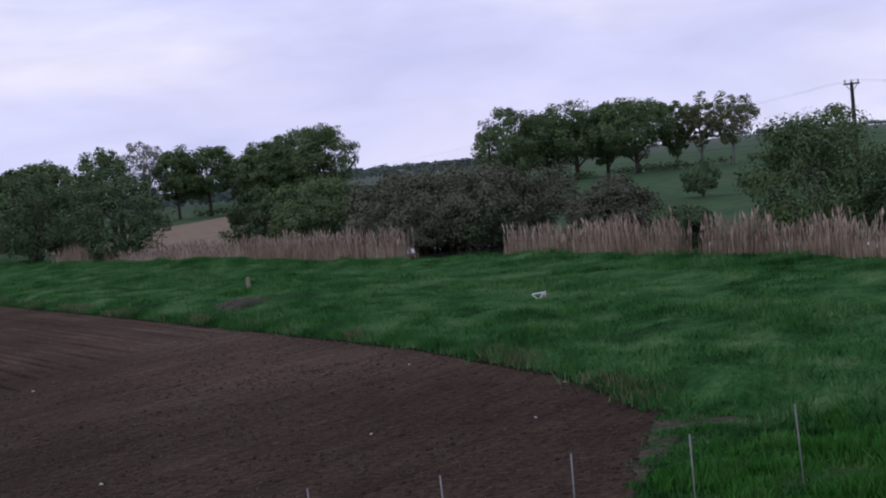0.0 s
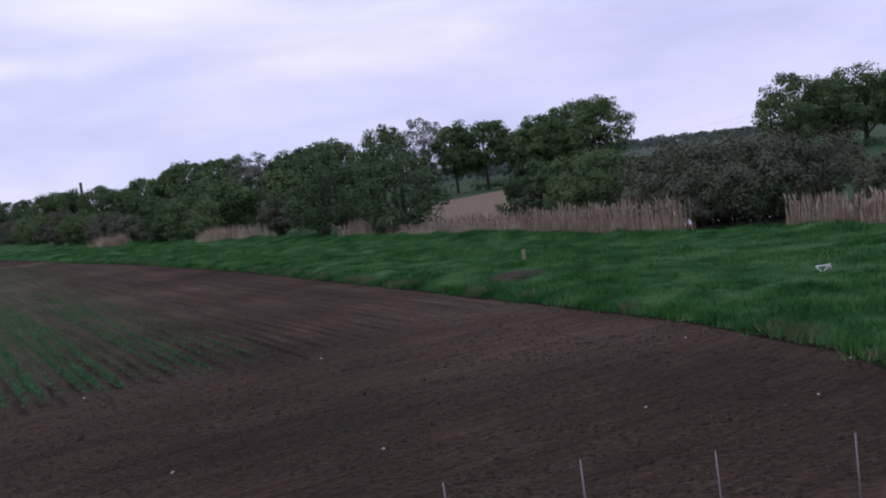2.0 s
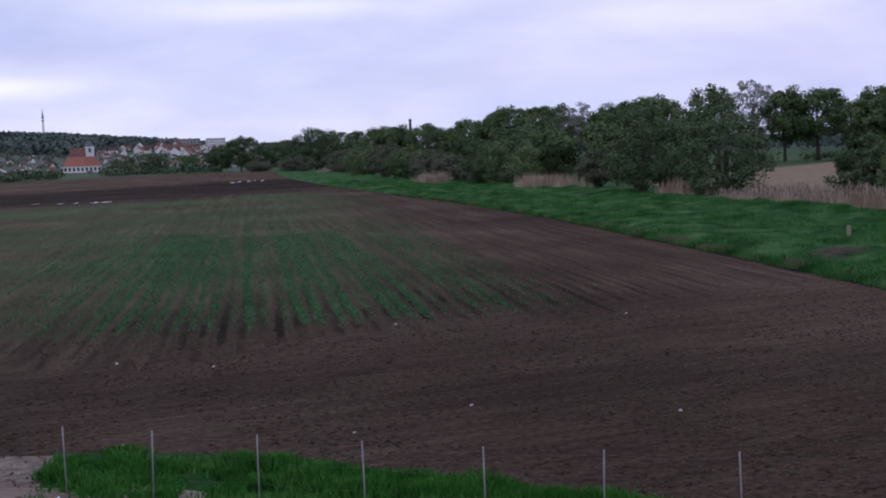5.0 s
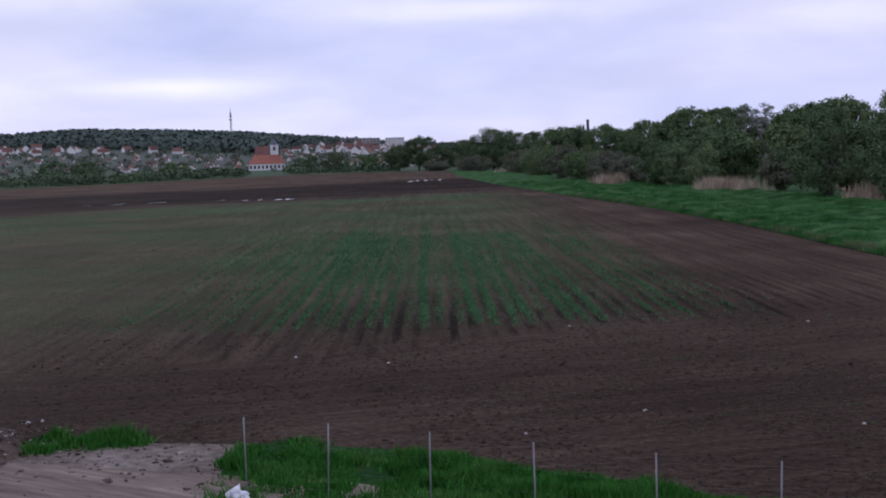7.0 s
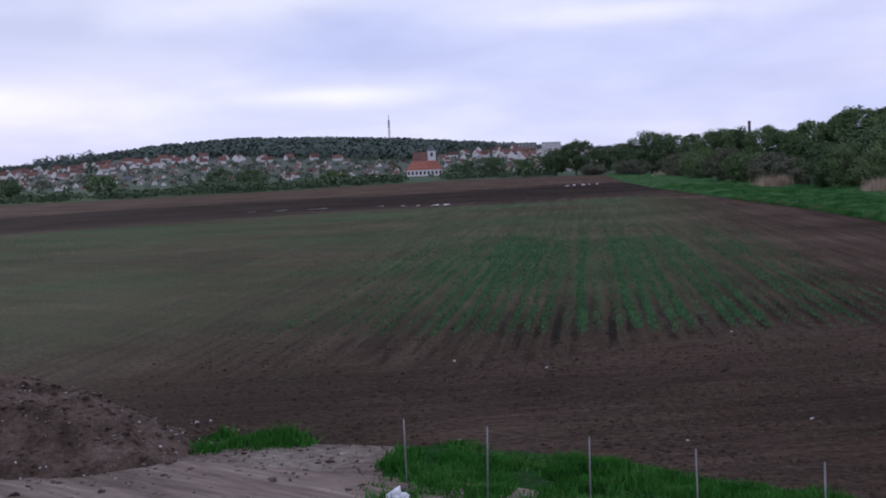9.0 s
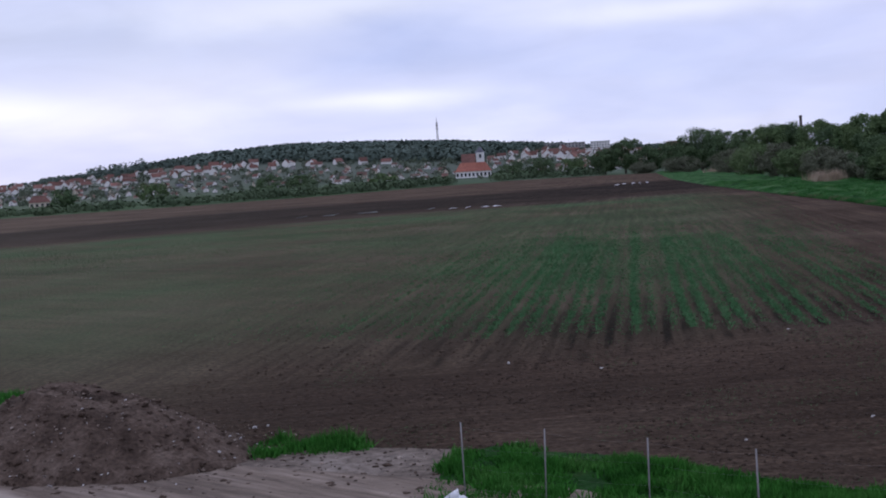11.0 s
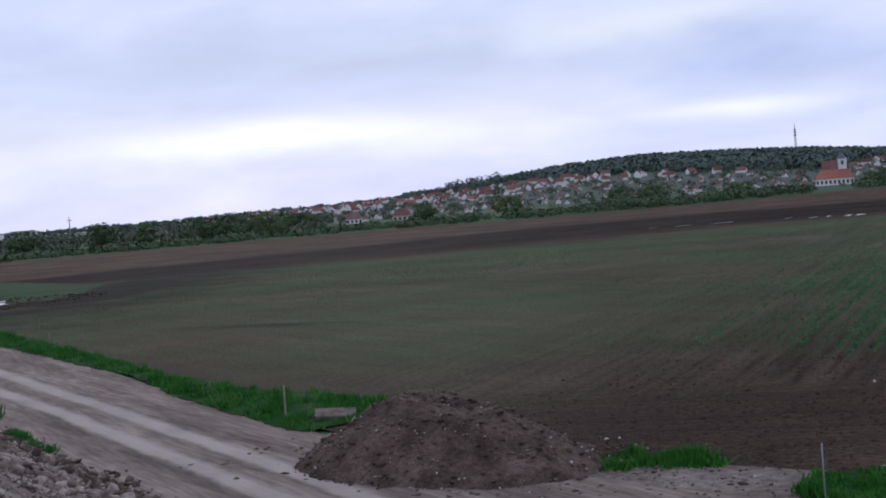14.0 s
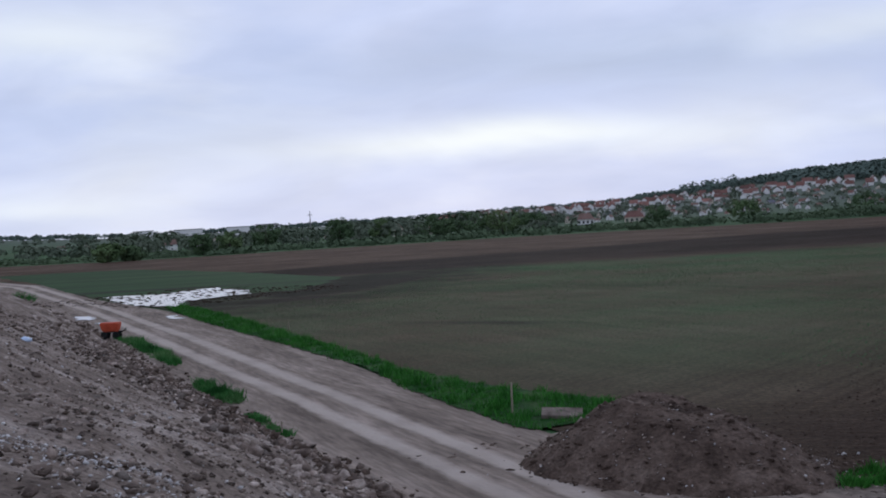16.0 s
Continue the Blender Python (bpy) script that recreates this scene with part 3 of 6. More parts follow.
CREST = [(-180, 0.3), (-70, 0.0), (-55, -0.1), (-50, 0.05), (-38, -0.02), (-32, 0.08), (-25, 0.05), (-10, 0.05), (-3, 0.12), (0, 0.25), (3.5, 0.5), (6.3, 0.72), (9, 0.95), (12, 1.08), (16, 1.2), (19.8, 1.02), (21.6, 0.8), (24, 0.5), (26, 0.4), (29, 0.24), (33, 0.14), (41, -0.04), (50, -0.1), (56, 0.12), (70, 0.2), (180, 0.3)]
CREST_AZ, CREST_EL = [c[0] for c in CREST], [c[1] for c in CREST]


def terrain(az, d):
    """Height of the land: flat by the river, rising to the wooded hill behind the town."""
    el = np.interp(az, CREST_AZ, CREST_EL)
    top = 6.5 + 1500 * math.tan(radians(el))
    f = min(1.0, max(0.0, (d - 520) / 980))
    f = f * f * (3 - 2 * f)
    z = top * f
    if d > 1500:
        z += (d - 1500) * math.tan(radians(el)) * 0.9
    return z


def land(x, y):
    return terrain(math.degrees(math.atan2(-x, y)), math.hypot(x, y))


# ground: one sheet to the horizon
radii = [0.5] + list(np.geomspace(8, 400, 26)) + list(np.linspace(430, 1700, 40)) + [1900, 2200, 2600, 3100, 3800, 4600]
azs = np.concatenate([np.arange(-180, -62, 6.0), np.arange(-62, 62, 1.0), np.arange(62, 180, 6.0)])
gv, gf = [], []
for r in radii:
    for a in azs:
        p = at(a, r)
        gv.append((p.x, p.y, (terrain(a, r) if r > 400 else 0) - 0.06))
na = len(azs)
for i in range(len(radii) - 1):
    for k in range(na):
        gf.append((i * na + k, (i + 1) * na + k, (i + 1) * na + (k + 1) % na, i * na + (k + 1) % na))
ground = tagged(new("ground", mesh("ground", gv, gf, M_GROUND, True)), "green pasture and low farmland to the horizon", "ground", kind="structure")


def sheet(name, poly, z, mat, label, category, kind="structure"):
    bm = bmesh.new()
    vs = [bm.verts.new((x, y, z)) for x, y in poly]
    face = bm.faces.new(vs)
    if face.normal.z < 0:
        face.normal_flip()
    bmesh.ops.triangulate(bm, faces=bm.faces[:])
    for f in bm.faces:
        f.normal_update()
        if f.normal.z < 0:
            f.normal_flip()
    me = bpy.data.meshes.new(name)
    bm.to_mesh(me)
    bm.free()
    me.materials.append(mat)
    return tagged(new(name, me), label, category, kind=kind)


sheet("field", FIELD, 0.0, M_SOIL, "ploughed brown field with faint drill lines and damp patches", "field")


def strip(name, left, right, n, m, height, mat, label, category):
    """An uneven sheet between two polylines."""
    a, b = interp(left, n), interp(right, n)
    vs, fs = [], []
    for i in range(n):
        for j in range(m):
            u = j / (m - 1)
            x, y = a[i] * (1 - u) + b[i] * u
            vs.append((x, y, height(x, y, u)))
    for i in range(n - 1):
        for j in range(m - 1):
            q = i * m + j
            fs.append((q, q + 1, q + m + 1, q + m))
    me = mesh(name, vs, fs, mat, True)
    me.update()
    if me.polygons[len(fs) // 2].normal.z < 0:
        me.flip_normals()
    return tagged(new(name, me), label, category, kind="structure")


def meadow_z(x, y, u):
    edge = min(1, u * 16)
    path = math.exp(-((u - 0.66) / 0.07) ** 2)
    hump = bumpy(x, y, 8, 0.3) + abs(bumpy(x, y, 3.2, 0.42)) + bumpy(x, y, 1.4, 0.14)
    return 0.03 + edge * (0.24 + hump * (1 - 0.8 * path)) - 0.1 * path


MEADOW_IN = [(20.0, 6.0), (22.4, 17.5), (22.0, 20.4)] + FIELD_RIGHT[1:]
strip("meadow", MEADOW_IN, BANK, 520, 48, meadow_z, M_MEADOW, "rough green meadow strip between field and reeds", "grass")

# dark shallow furrow along the edge of the meadow
fur = interp(FIELD_RIGHT[1:10], 500)
fur_in = [(x - 0.42 - 0.28 * noise.noise(Vector((y * 0.5, 0, 2.0))), y) for x, y in fur]
fur_out = [(x + 0.12, y) for x, y in fur]
strip("edge_furrow", fur_in, fur_out, 500, 5, lambda x, y, u: 0.03 - 0.026 * math.sin(math.pi * u), M_FURROW, "dark shallow furrow along the meadow edge", "soil")

# ---------------------------------------------------------------- embankment and track
TOE = [(60, -25.3), (20, -0.8), (0, 11.5), (-20.6, 24.2), (-25.0, 26.7), (-31.1, 30.4), (-39.8, 35.9), (-52.0, 43.5), (-80.5, 61.9), (-135, 92), (-235, 135)]


def bank_z(s, x, y):
    f = min(1.0, s / 9.6)
    return 0.02 + 4.88 * f + min(1, s) * (bumpy(x, y, 3.0, 0.28) + bumpy(x, y, 0.9, 0.12)) * (1 if s < 9.6 else 0.15)


toe = interp(TOE, 900)
bv, bf = [], []
steps = [0, 0.3, 0.7, 1.1, 1.5, 1.9, 2.3, 2.7, 3.1, 3.5, 3.9, 4.3, 4.7, 5.1, 5.5, 6, 6.5, 7, 7.5, 8, 8.5, 9, 9.8, 11, 14, 20, 30]
for i, p in enumerate(toe):
    d = toe[min(i + 1, 899)] - toe[max(i - 1, 0)]
    d /= np.hypot(*d)
    nrm = np.array([-0.523, -0.852])
    for s in steps:
        x, y = p + nrm * s
        bv.append((x, y, bank_z(s, x, y)))
k = len(steps)
for i in range(899):
    for j in range(k - 1):
        bf.append((i * k + j, (i + 1) * k + j, (i + 1) * k + j + 1, i * k + j + 1))
me = mesh("embankment", bv, bf, M_RUBBLE, True)
if me.polygons[100].normal.z < 0:
    me.flip_normals()
tagged(new("embankment", me), "raised embankment of rubble and crushed stone fill", "embankment", kind="structure")

TRACK_R = [(14.0, 16.0), (-2.0, 24.5), (-12.5, 27.9), (-19.1, 31.2), (-27.5, 36.6), (-43.5, 48.4), (-58.1, 57.2), (-80.4, 71.1), (-126.7, 94.8), (-161.0, 114.3), (-215, 141)]
TRACK_L = [(6.0, 7.5), (-12.0, 18.7), (-20.4, 23.9), (-25.0, 26.5), (-31.1, 30.2), (-39.8, 35.7), (-52.0, 43.3), (-80.5, 61.7), (-135, 91.8), (-165, 107), (-219, 132)]


def track_z(x, y, u):
    return 0.025 + bumpy(x, y, 1.5, 0.01) + bumpy(x, y, 5, 0.01)


strip("dirt_track", TRACK_L, TRACK_R, 220, 14, track_z, M_TRACK, "dusty gravel farm track along the embankment", "road")
RUT_A = [(-4.0, 15.8), (-10.5, 20.3), (-16.0, 24.0), (-19.0, 25.9), (-22.7, 28.3), (-27.5, 31.4), (-31.5, 34.1), (-38.9, 38.6), (-47.6, 44.1), (-56.9, 50.1), (-68.2, 57.1), (-86.4, 68.6), (-110.0, 82.6), (-154, 108.4), (-216, 135)]
RUT_B = [(-4.0, 17.6), (-9.4, 21.2), (-14.7, 24.8), (-17.4, 26.6), (-20.8, 28.8), (-25.1, 31.6), (-30.4, 35.1), (-37.6, 39.7), (-45.5, 44.8), (-58.9, 53.5), (-70.4, 60.5), (-87.4, 71.2), (-113.4, 86.8), (-153.6, 110.7), (-215.4, 137.0)]
ra, rb = interp(RUT_A, 400), interp(RUT_B, 400)
rut_l = [tuple(p) for p in ra + (ra - rb) * 0.75]
rut_r = [tuple(p) for p in rb + (rb - ra) * 0.75]
ruts = strip("wheel_ruts", rut_l, rut_r, 400, 9, lambda x, y, u: (0.04 if 0.05 < u < 0.95 else 0.005) + bumpy(x, y, 1.5, 0.01) + bumpy(x, y, 5, 0.01) - 0.012 * (math.exp(-((u - 0.3) / 0.07) ** 2) + math.exp(-((u - 0.7) / 0.07) ** 2)), M_RUTS, "pale worn wheel ruts along the track", "road")
uv = ruts.data.uv_layers.new(name="across")
for loop in ruts.data.loops:
    uv.data[loop.index].uv = ((loop.vertex_index % 9) / 8, (loop.vertex_index // 9) * 0.5)


def rough_edge(poly, step=0.4, amp=0.25):
    """The outline with many small uneven steps."""
    out = []
    for i, (x1, y1) in enumerate(poly):
        x2, y2 = poly[(i + 1) % len(poly)]
        k = max(1, int(math.hypot(x2 - x1, y2 - y1) / step))
        for j in range(k):
            x, y = x1 + (x2 - x1) * j / k, y1 + (y2 - y1) * j / k
            v = noise.noise_vector(Vector((x * 0.9, y * 0.9, 1.7))) + 0.5 * noise.noise_vector(Vector((x * 2.7, y * 2.7, 4.1)))
            out.append((x + amp * v.x, y + amp * v.y))
    return out


sheet("bare_ground", rough_edge([(-21, 24.4), (-19.3, 31.6), (-13, 29.7), (-10.4, 29.0), (-7.2, 28.6), (-4.6, 28.2), (-4.4, 26.4), (-4.5, 24.0), (-6, 19.5)]), 0.014, M_SAND, "bare trodden sandy soil beside the track", "soil")
sheet("field_corner", rough_edge([(16.0, 17.6), (18.4, 19.5), (20.8, 21.7), (21.6, 21.2), (21.8, 20.2), (21.8, 18.6), (21.7, 17.4), (21.4, 17.4), (21.3, 18.8), (20.9, 20.3), (20.2, 20.4), (18.7, 18.9)], 0.22, 0.26), 0.034, M_TROD, "bare trodden soil at the field corner", "soil")
sheet("reed_bed", [(49.5, 105), (47.5, 128), (60, 200), (110, 250), (140, 285), (150, 262), (105, 190), (72, 122)], 0.05, M_REEDBED, "tan bed of flattened dry reeds", "reeds")
sheet("stream", [(52, 20), (51.2, 40), (51.4, 60), (51.6, 68), (50.2, 82), (49, 110), (47, 140), (56, 140), (58, 110), (60, 84), (60, 66), (58, 40), (58, 20)], 0.06, M_WATER, "dark still stream between reeds and willows", "water")

# ---------------------------------------------------------------- trees


def clump_leaves(centres, radii, out, per, leaf, r, flat=0.75):
    """Leaf sprays round clump centres: each clump is a rough dome that faces outwards and up."""
    n = len(centres)
    d = r.normal(size=(n, per, 3)) + np.asarray(out)[:, None] * 0.9
    d /= np.linalg.norm(d, axis=2)[:, :, None]
    p = np.asarray(centres)[:, None] + d * (np.asarray(radii)[:, None, None] * (0.45 + 0.6 * r.random((n, per, 1)))) * [1, 1, flat]
    p, d = p.reshape(-1, 3), d.reshape(-1, 3)
    m = len(p)
    nrm = d + 0.5 * r.normal(size=(m, 3)) + [0, 0, 0.25]
    u = np.cross(nrm, r.normal(size=(m, 3)))
    u /= np.linalg.norm(u, axis=1)[:, None]
    w = np.cross(u, nrm)
    w /= np.linalg.norm(w, axis=1)[:, None]
    s = leaf * (0.55 + 0.9 * r.random(m))[:, None]
    return np.stack([p - u * s, p - w * s * 0.62, p + u * s, p + w * s * 0.62], 1)


def tree(name, x, y, z, h, w, mat, label, category="tree", bole=0.2, clumps=70, per=110, leaf=0.26, puff=0.12, bark=None, seed=1, low=False, limbs=8, lean=0.03, droop=0.75):
    """A tree or bush: tapered trunk or several stems, limbs that carry clumps of leaves, an uneven crown with gaps."""
    r = np.random.default_rng(seed)
    root = tagged(new(name), label, category)
    root.location = (x, y, z)
    zb = h * bole
    zc = zb + (h - zb) * (0.42 if low else 0.46)
    up, down = h - zc, (zc - zb)
    d = r.normal(size=(clumps, 3)) + [0, 0, 0.12]
    d /= np.linalg.norm(d, axis=1)[:, None]
    lump = np.array([0.86 + 0.26 * noise.noise(Vector((a * 1.7 + seed * 3.1, b * 1.7, c * 1.7))) + 0.14 * noise.noise(Vector((a * 4.1, b * 4.1 + seed, c * 4.1))) for a, b, c in d])
    rad = np.where(r.random(clumps) < 0.78, 0.72 + 0.2 * r.random(clumps), 0.3 + 0.4 * r.random(clumps)) * lump
    rc = w * puff * (0.65 + 0.75 * r.random(clumps))
    wide = np.where(d[:, 2] < 0, 1 - 0.22 * (-d[:, 2]), 1.0)
    c = np.stack([d[:, 0] * rad * w / 2 * wide, d[:, 1] * rad * w / 2 * wide, zc + d[:, 2] * rad * np.where(d[:, 2] > 0, up, down)], 1)
    tilt = r.normal(size=2) * lean * h
    c[:, :2] += tilt * (c[:, 2:3] / h)
    c[:, 2] = np.clip(c[:, 2], zb * 0.85 + rc * (0.35 if low else 0.6), h - rc * droop * 0.9)
    base = w * 0.02 + 0.06
    for k in range(4 if low else 1):
        off = r.normal(size=2) * (w * 0.05 if low else 0.0)
        sp = tilt + r.normal(size=2) * (w * 0.13 if low else 0.0)
        thick = base * (0.6 if low else 1.0)
        tv, tf = [], []
        tube(tv, tf, [(off[0], off[1], -0.3), (off[0] + sp[0] * 0.25, off[1] + sp[1] * 0.25, h * 0.25), (off[0] + sp[0] * 0.6, off[1] + sp[1] * 0.6, h * 0.55), (off[0] + sp[0], off[1] + sp[1], h * 0.84)], [thick * 1.35, thick, thick * 0.62, thick * 0.15])
        part_of("stem" if low else "trunk", mesh("trunk", tv, tf, bark or M_BARK, True), root)
    for k in r.permutation(clumps)[:limbs]:
        e = Vector(c[k])
        z0 = max(zb * 0.8, e.z - h * 0.3)
        a = Vector((tilt[0] * z0 / h, tilt[1] * z0 / h, z0))
        tv, tf = [], []
        tube(tv, tf, [a, a.lerp(e, 0.45) + Vector((0, 0, -0.02 * h)), e], [base * 0.5, base * 0.34, base * 0.1], 5)
        part_of("limb", mesh("limb", tv, tf, bark or M_BARK, True), root)
    out = d.copy()
    cc = clump_leaves(c, rc, out, per, leaf, r, droop)
    keep = cc[:, :, 2].min(1) > 0.02
    part_of("crown", quads_mesh("crown", cc[keep], mat), root)
    return root


ROW = "row of tall trees across the meadow"
BUSHES = "willows along the stream"
# tall trees across the meadow: bearing, distance, height, width, material, bark, height of bole
TALL = [
    (-38.7, 322, 18.8, 17, M_LEAF_DARK, M_BARK, 0.06, "dark green oak with a wide dense crown"),
    (-41.5, 326, 18.8, 18, M_LEAF_DARK, M_BARK, 0.2, "dark green oak with a wide dense crown"),
    (-40.2, 330, 18.6, 14, M_LEAF_DARK, M_BARK, 0.1, "dark green oak with a wide dense crown"),
    (-42.9, 328, 17.4, 13, M_LEAF_DARK, M_BARK, 0.15, "dark green oak with a wide dense crown"),
    (-28.6, 324, 18.6, 15, M_LEAF_DARK, M_BARK, 0.1, "dark green oak with a broad crown"),
    (-26.7, 328, 15.5, 12, M_LEAF_DARK, M_BARK, 0.1, "dark green oak with a broad crown"),
    (-16.9, 300, 16.4, 12, M_LEAF, M_BARK, 0.08, "green tree with round crown by the stream"),
    (-13.3, 312, 15.6, 12, M_LEAF_DARK, M_BARK, 0.08, "dark green tree with round crown by the stream"),
    (-10.4, 318, 14.2, 9, M_LEAF, M_PALEBARK, 0.12, "green tree with pale branches by the stream"),
    (-44.2, 320, 17.6, 17, M_LEAF_DARK, M_BARK, 0.2, "spreading green oak with a bare lower trunk"),
    (-46.0, 330, 17.4, 8, M_LEAF, M_PALEBARK, 0.15, "slim tree with thin crown and pale trunk"),
    (-47.1, 326, 18.0, 8, M_LEAF_LIGHT, M_PALEBARK, 0.25, "slim young tree with thin pale green crown"),
    (-48.5, 322, 17.6, 11, M_LEAF_LIGHT, M_PALEBARK, 0.25, "light green tree with thin open crown"),
    (-29.9, 318, 20.9, 17, M_LEAF_DARK, M_BARK, 0.08, "large dark green oak with a broad crown"),
    (-27.4, 320, 17.4, 13, M_LEAF_DARK, M_BARK, 0.1, "dark green oak with a broad crown"),
    (-24.8, 332, 17.5, 13, M_LEAF_DARK, M_BARK, 0.26, "green oak with bare trunk in the meadow"),
    (-23.4, 332, 17.7, 11, M_LEAF_DARK, M_BARK, 0.26, "green oak with bare trunk in the meadow"),
    (-22.0, 335, 20.2, 13, M_LEAF_SILVER, M_PALEBARK, 0.2, "silvery grey tree with thin pale crown"),
    (-20.0, 325, 18.9, 12, M_LEAF_DARK, M_BARK, 0.15, "dark green tree with round crown"),
    (-17.9, 300, 16.4, 14, M_LEAF, M_BARK, 0.1, "green tree with round crown"),
    (-15.8, 305, 15.4, 11, M_LEAF, M_BARK, 0.1, "green tree with round crown"),
    (-14.2, 310, 16.0, 11, M_LEAF_SILVER, M_PALEBARK, 0.15, "silvery grey tree with thin pale crown"),
    (-12.5, 312, 15.4, 11, M_LEAF_DARK, M_BARK, 0.1, "dark green tree with round crown"),
    (-11.2, 315, 16.2, 12, M_LEAF, M_PALEBARK, 0.2, "green tree with pale branches"),
]
for i, (a, d, h, w, m, bk, bole, lab) in enumerate(TALL):
    p = at(a, d)
    thin = m in (M_LEAF_LIGHT, M_LEAF_SILVER)
    m = M_LEAF if m == M_LEAF_DARK else m
    tagged(tree("tree", p.x, p.y, -0.05, h * 1.09, w * 1.34, m, lab, bole=bole * 0.8, clumps=110 if thin else 110, per=85 if thin else int(70 + 0.3 * w * w), leaf=0.22 if thin else 0.29, puff=0.1 if thin else 0.115, bark=bk, seed=40 + i), group=ROW)

# bushes by the stream: bearing, distance, height, width, material
STREAM_BUSHES = [
    (-52.0, 72, 7.3, 7.6, M_LEAF, "large round green willow behind the reeds"),
    (-56.4, 70, 4.4, 5, M_LEAF_DARK, "dark green willow behind the reeds"),
    (-42.8, 83, 4.7, 5.2, M_LEAF_GREY, "grey-green rounded sallow bush behind reeds"),
    (-38.6, 98, 6.3, 8, M_LEAF_GREY, "grey-green spreading willow over the stream"),
    (-36.0, 98, 6.8, 9, M_LEAF_GREY, "grey-green spreading willow over the stream"),
    (-33.2, 102, 6.3, 8, M_LEAF_GREY, "grey-green spreading willow over the stream"),
    (-35.4, 101, 4.4, 9, M_LEAF_DARK, "dark low willow overhanging the water"),
    (-29.9, 112, 7.0, 8.5, M_LEAF, "mid-green rounded willow bush behind reeds"),
    (-26.8, 120, 6.1, 5.2, M_LEAF_DARK, "dark green bush beside the reeds"),
    (-37.6, 97, 4.4, 6.0, M_LEAF_DARK, "dark low willow overhanging the water"),
    (-45.7, 80, 2.6, 4.0, M_LEAF_DARK, "low dark bush in a gap of the reeds"),
    (-34.3, 99, 4.0, 6.5, M_LEAF_GREY, "grey-green low willow over the stream"),
    (-31.6, 115, 6.0, 7, M_LEAF_GREY, "grey-green willow bush behind reeds"),
    (-20.6, 139, 9.9, 9.8, M_LEAF_DARK, "dense dark green willow at the meadow edge"),
    (-17.2, 152, 10.9, 9.5, M_LEAF_DARK, "dense dark green willow at the meadow edge"),
    (-18.4, 170, 9.0, 9, M_LEAF_DARK, "dense dark green willow at the meadow edge"),
    (-15.2, 185, 6.0, 6, M_LEAF_GREY, "low grey-green bush by the stream"),
    (-11.2, 205, 7.4, 9.5, M_LEAF, "rounded green willow by the stream"),
    (-9.9, 216, 7.6, 8, M_LEAF_DARK, "rounded dark green willow by the stream"),
    (-8.6, 232, 5.2, 7, M_LEAF_GREY, "low grey-green bush by the stream"),
    (-7.6, 250, 6.6, 8, M_LEAF_GREY, "grey-green willow by the stream"),
    (-6.6, 270, 7.2, 9, M_LEAF, "rounded green willow by the stream"),
    (-5.6, 285, 7.5, 9, M_LEAF_GREY, "grey-green willow by the stream"),
    (-4.7, 320, 8.0, 12, M_LEAF, "rounded green willow by the stream"),
    (-3.6, 370, 7.0, 10, M_LEAF_GREY, "grey-green willow by the stream"),
    (-1.6, 440, 5.5, 12, M_LEAF_GREY, "low grey-green bush by the stream"),
    (0.2, 500, 4.0, 10, M_LEAF_GREY, "low grey-green bush by the stream"),
]
for i, (a, d, h, w, m, lab) in enumerate(STREAM_BUSHES):
    p = at(a, d)
    big = d < 130
    tagged(tree("willow", p.x, p.y, -0.1, h * 1.07, w * 1.26, m, lab, "bush", bole=0.0, clumps=150 if big else 95, per=230 if d < 90 else 150 if big else 125, leaf=0.085 if d < 90 else 0.105 if big else 0.16, puff=0.125 if d < 90 else 0.1 if big else 0.12, seed=90 + i, low=True, bark=M_PALEBARK if d < 80 else None), group=BUSHES)
p = at(-47.0, 150)
tree("small_tree", p.x, p.y, -0.05, 3.9, 5.6, M_LEAF_DARK, "small round dark green tree alone in the meadow", bole=0.1, clumps=44, per=80, leaf=0.14, puff=0.13, seed=5)

# trees behind the stream and round the far end of the field, farther off
BACK = [(-2.4, 480, 14.5, 16, M_LEAF_DARK), (-3.4, 470, 13, 12, M_LEAF_DARK), (-4.2, 520, 15.4, 6, M_LEAF_DARK), (-5.2, 430, 13, 11, M_LEAF), (-5.8, 440, 15, 12, M_LEAF_DARK), (-6.4, 450, 13, 10, M_LEAF), (-7.4, 420, 13.6, 12, M_LEAF), (-8.3, 400, 12.8, 11, M_LEAF_DARK),
        (-9.2, 380, 13.6, 12, M_LEAF), (-10.0, 360, 13.0, 11, M_LEAF_DARK), (-13.2, 240, 8.5, 10, M_LEAF), (-11.9, 250, 9.4, 11, M_LEAF_DARK), (-15.9, 230, 9.5, 10, M_LEAF), (1.0, 520, 14, 10, M_LEAF_DARK), (1.9, 525, 10, 10, M_LEAF_DARK), (-0.2, 530, 10.5, 10, M_LEAF_DARK), (-1.2, 540, 12, 10, M_LEAF_DARK)]
for i, (a, d, h, w, m) in enumerate(BACK):
    p = at(a, d)
    tagged(tree("tree", p.x, p.y, terrain(a, d) - 0.1, h * 1.12, w * 1.35, m, "leafy green tree by the stream", bole=0.04, clumps=64, per=int(60 + 0.9 * w * w), leaf=0.28, puff=0.15, seed=200 + i, limbs=4), group="trees at the end of the field")

# ---------------------------------------------------------------- grass, reeds and crop


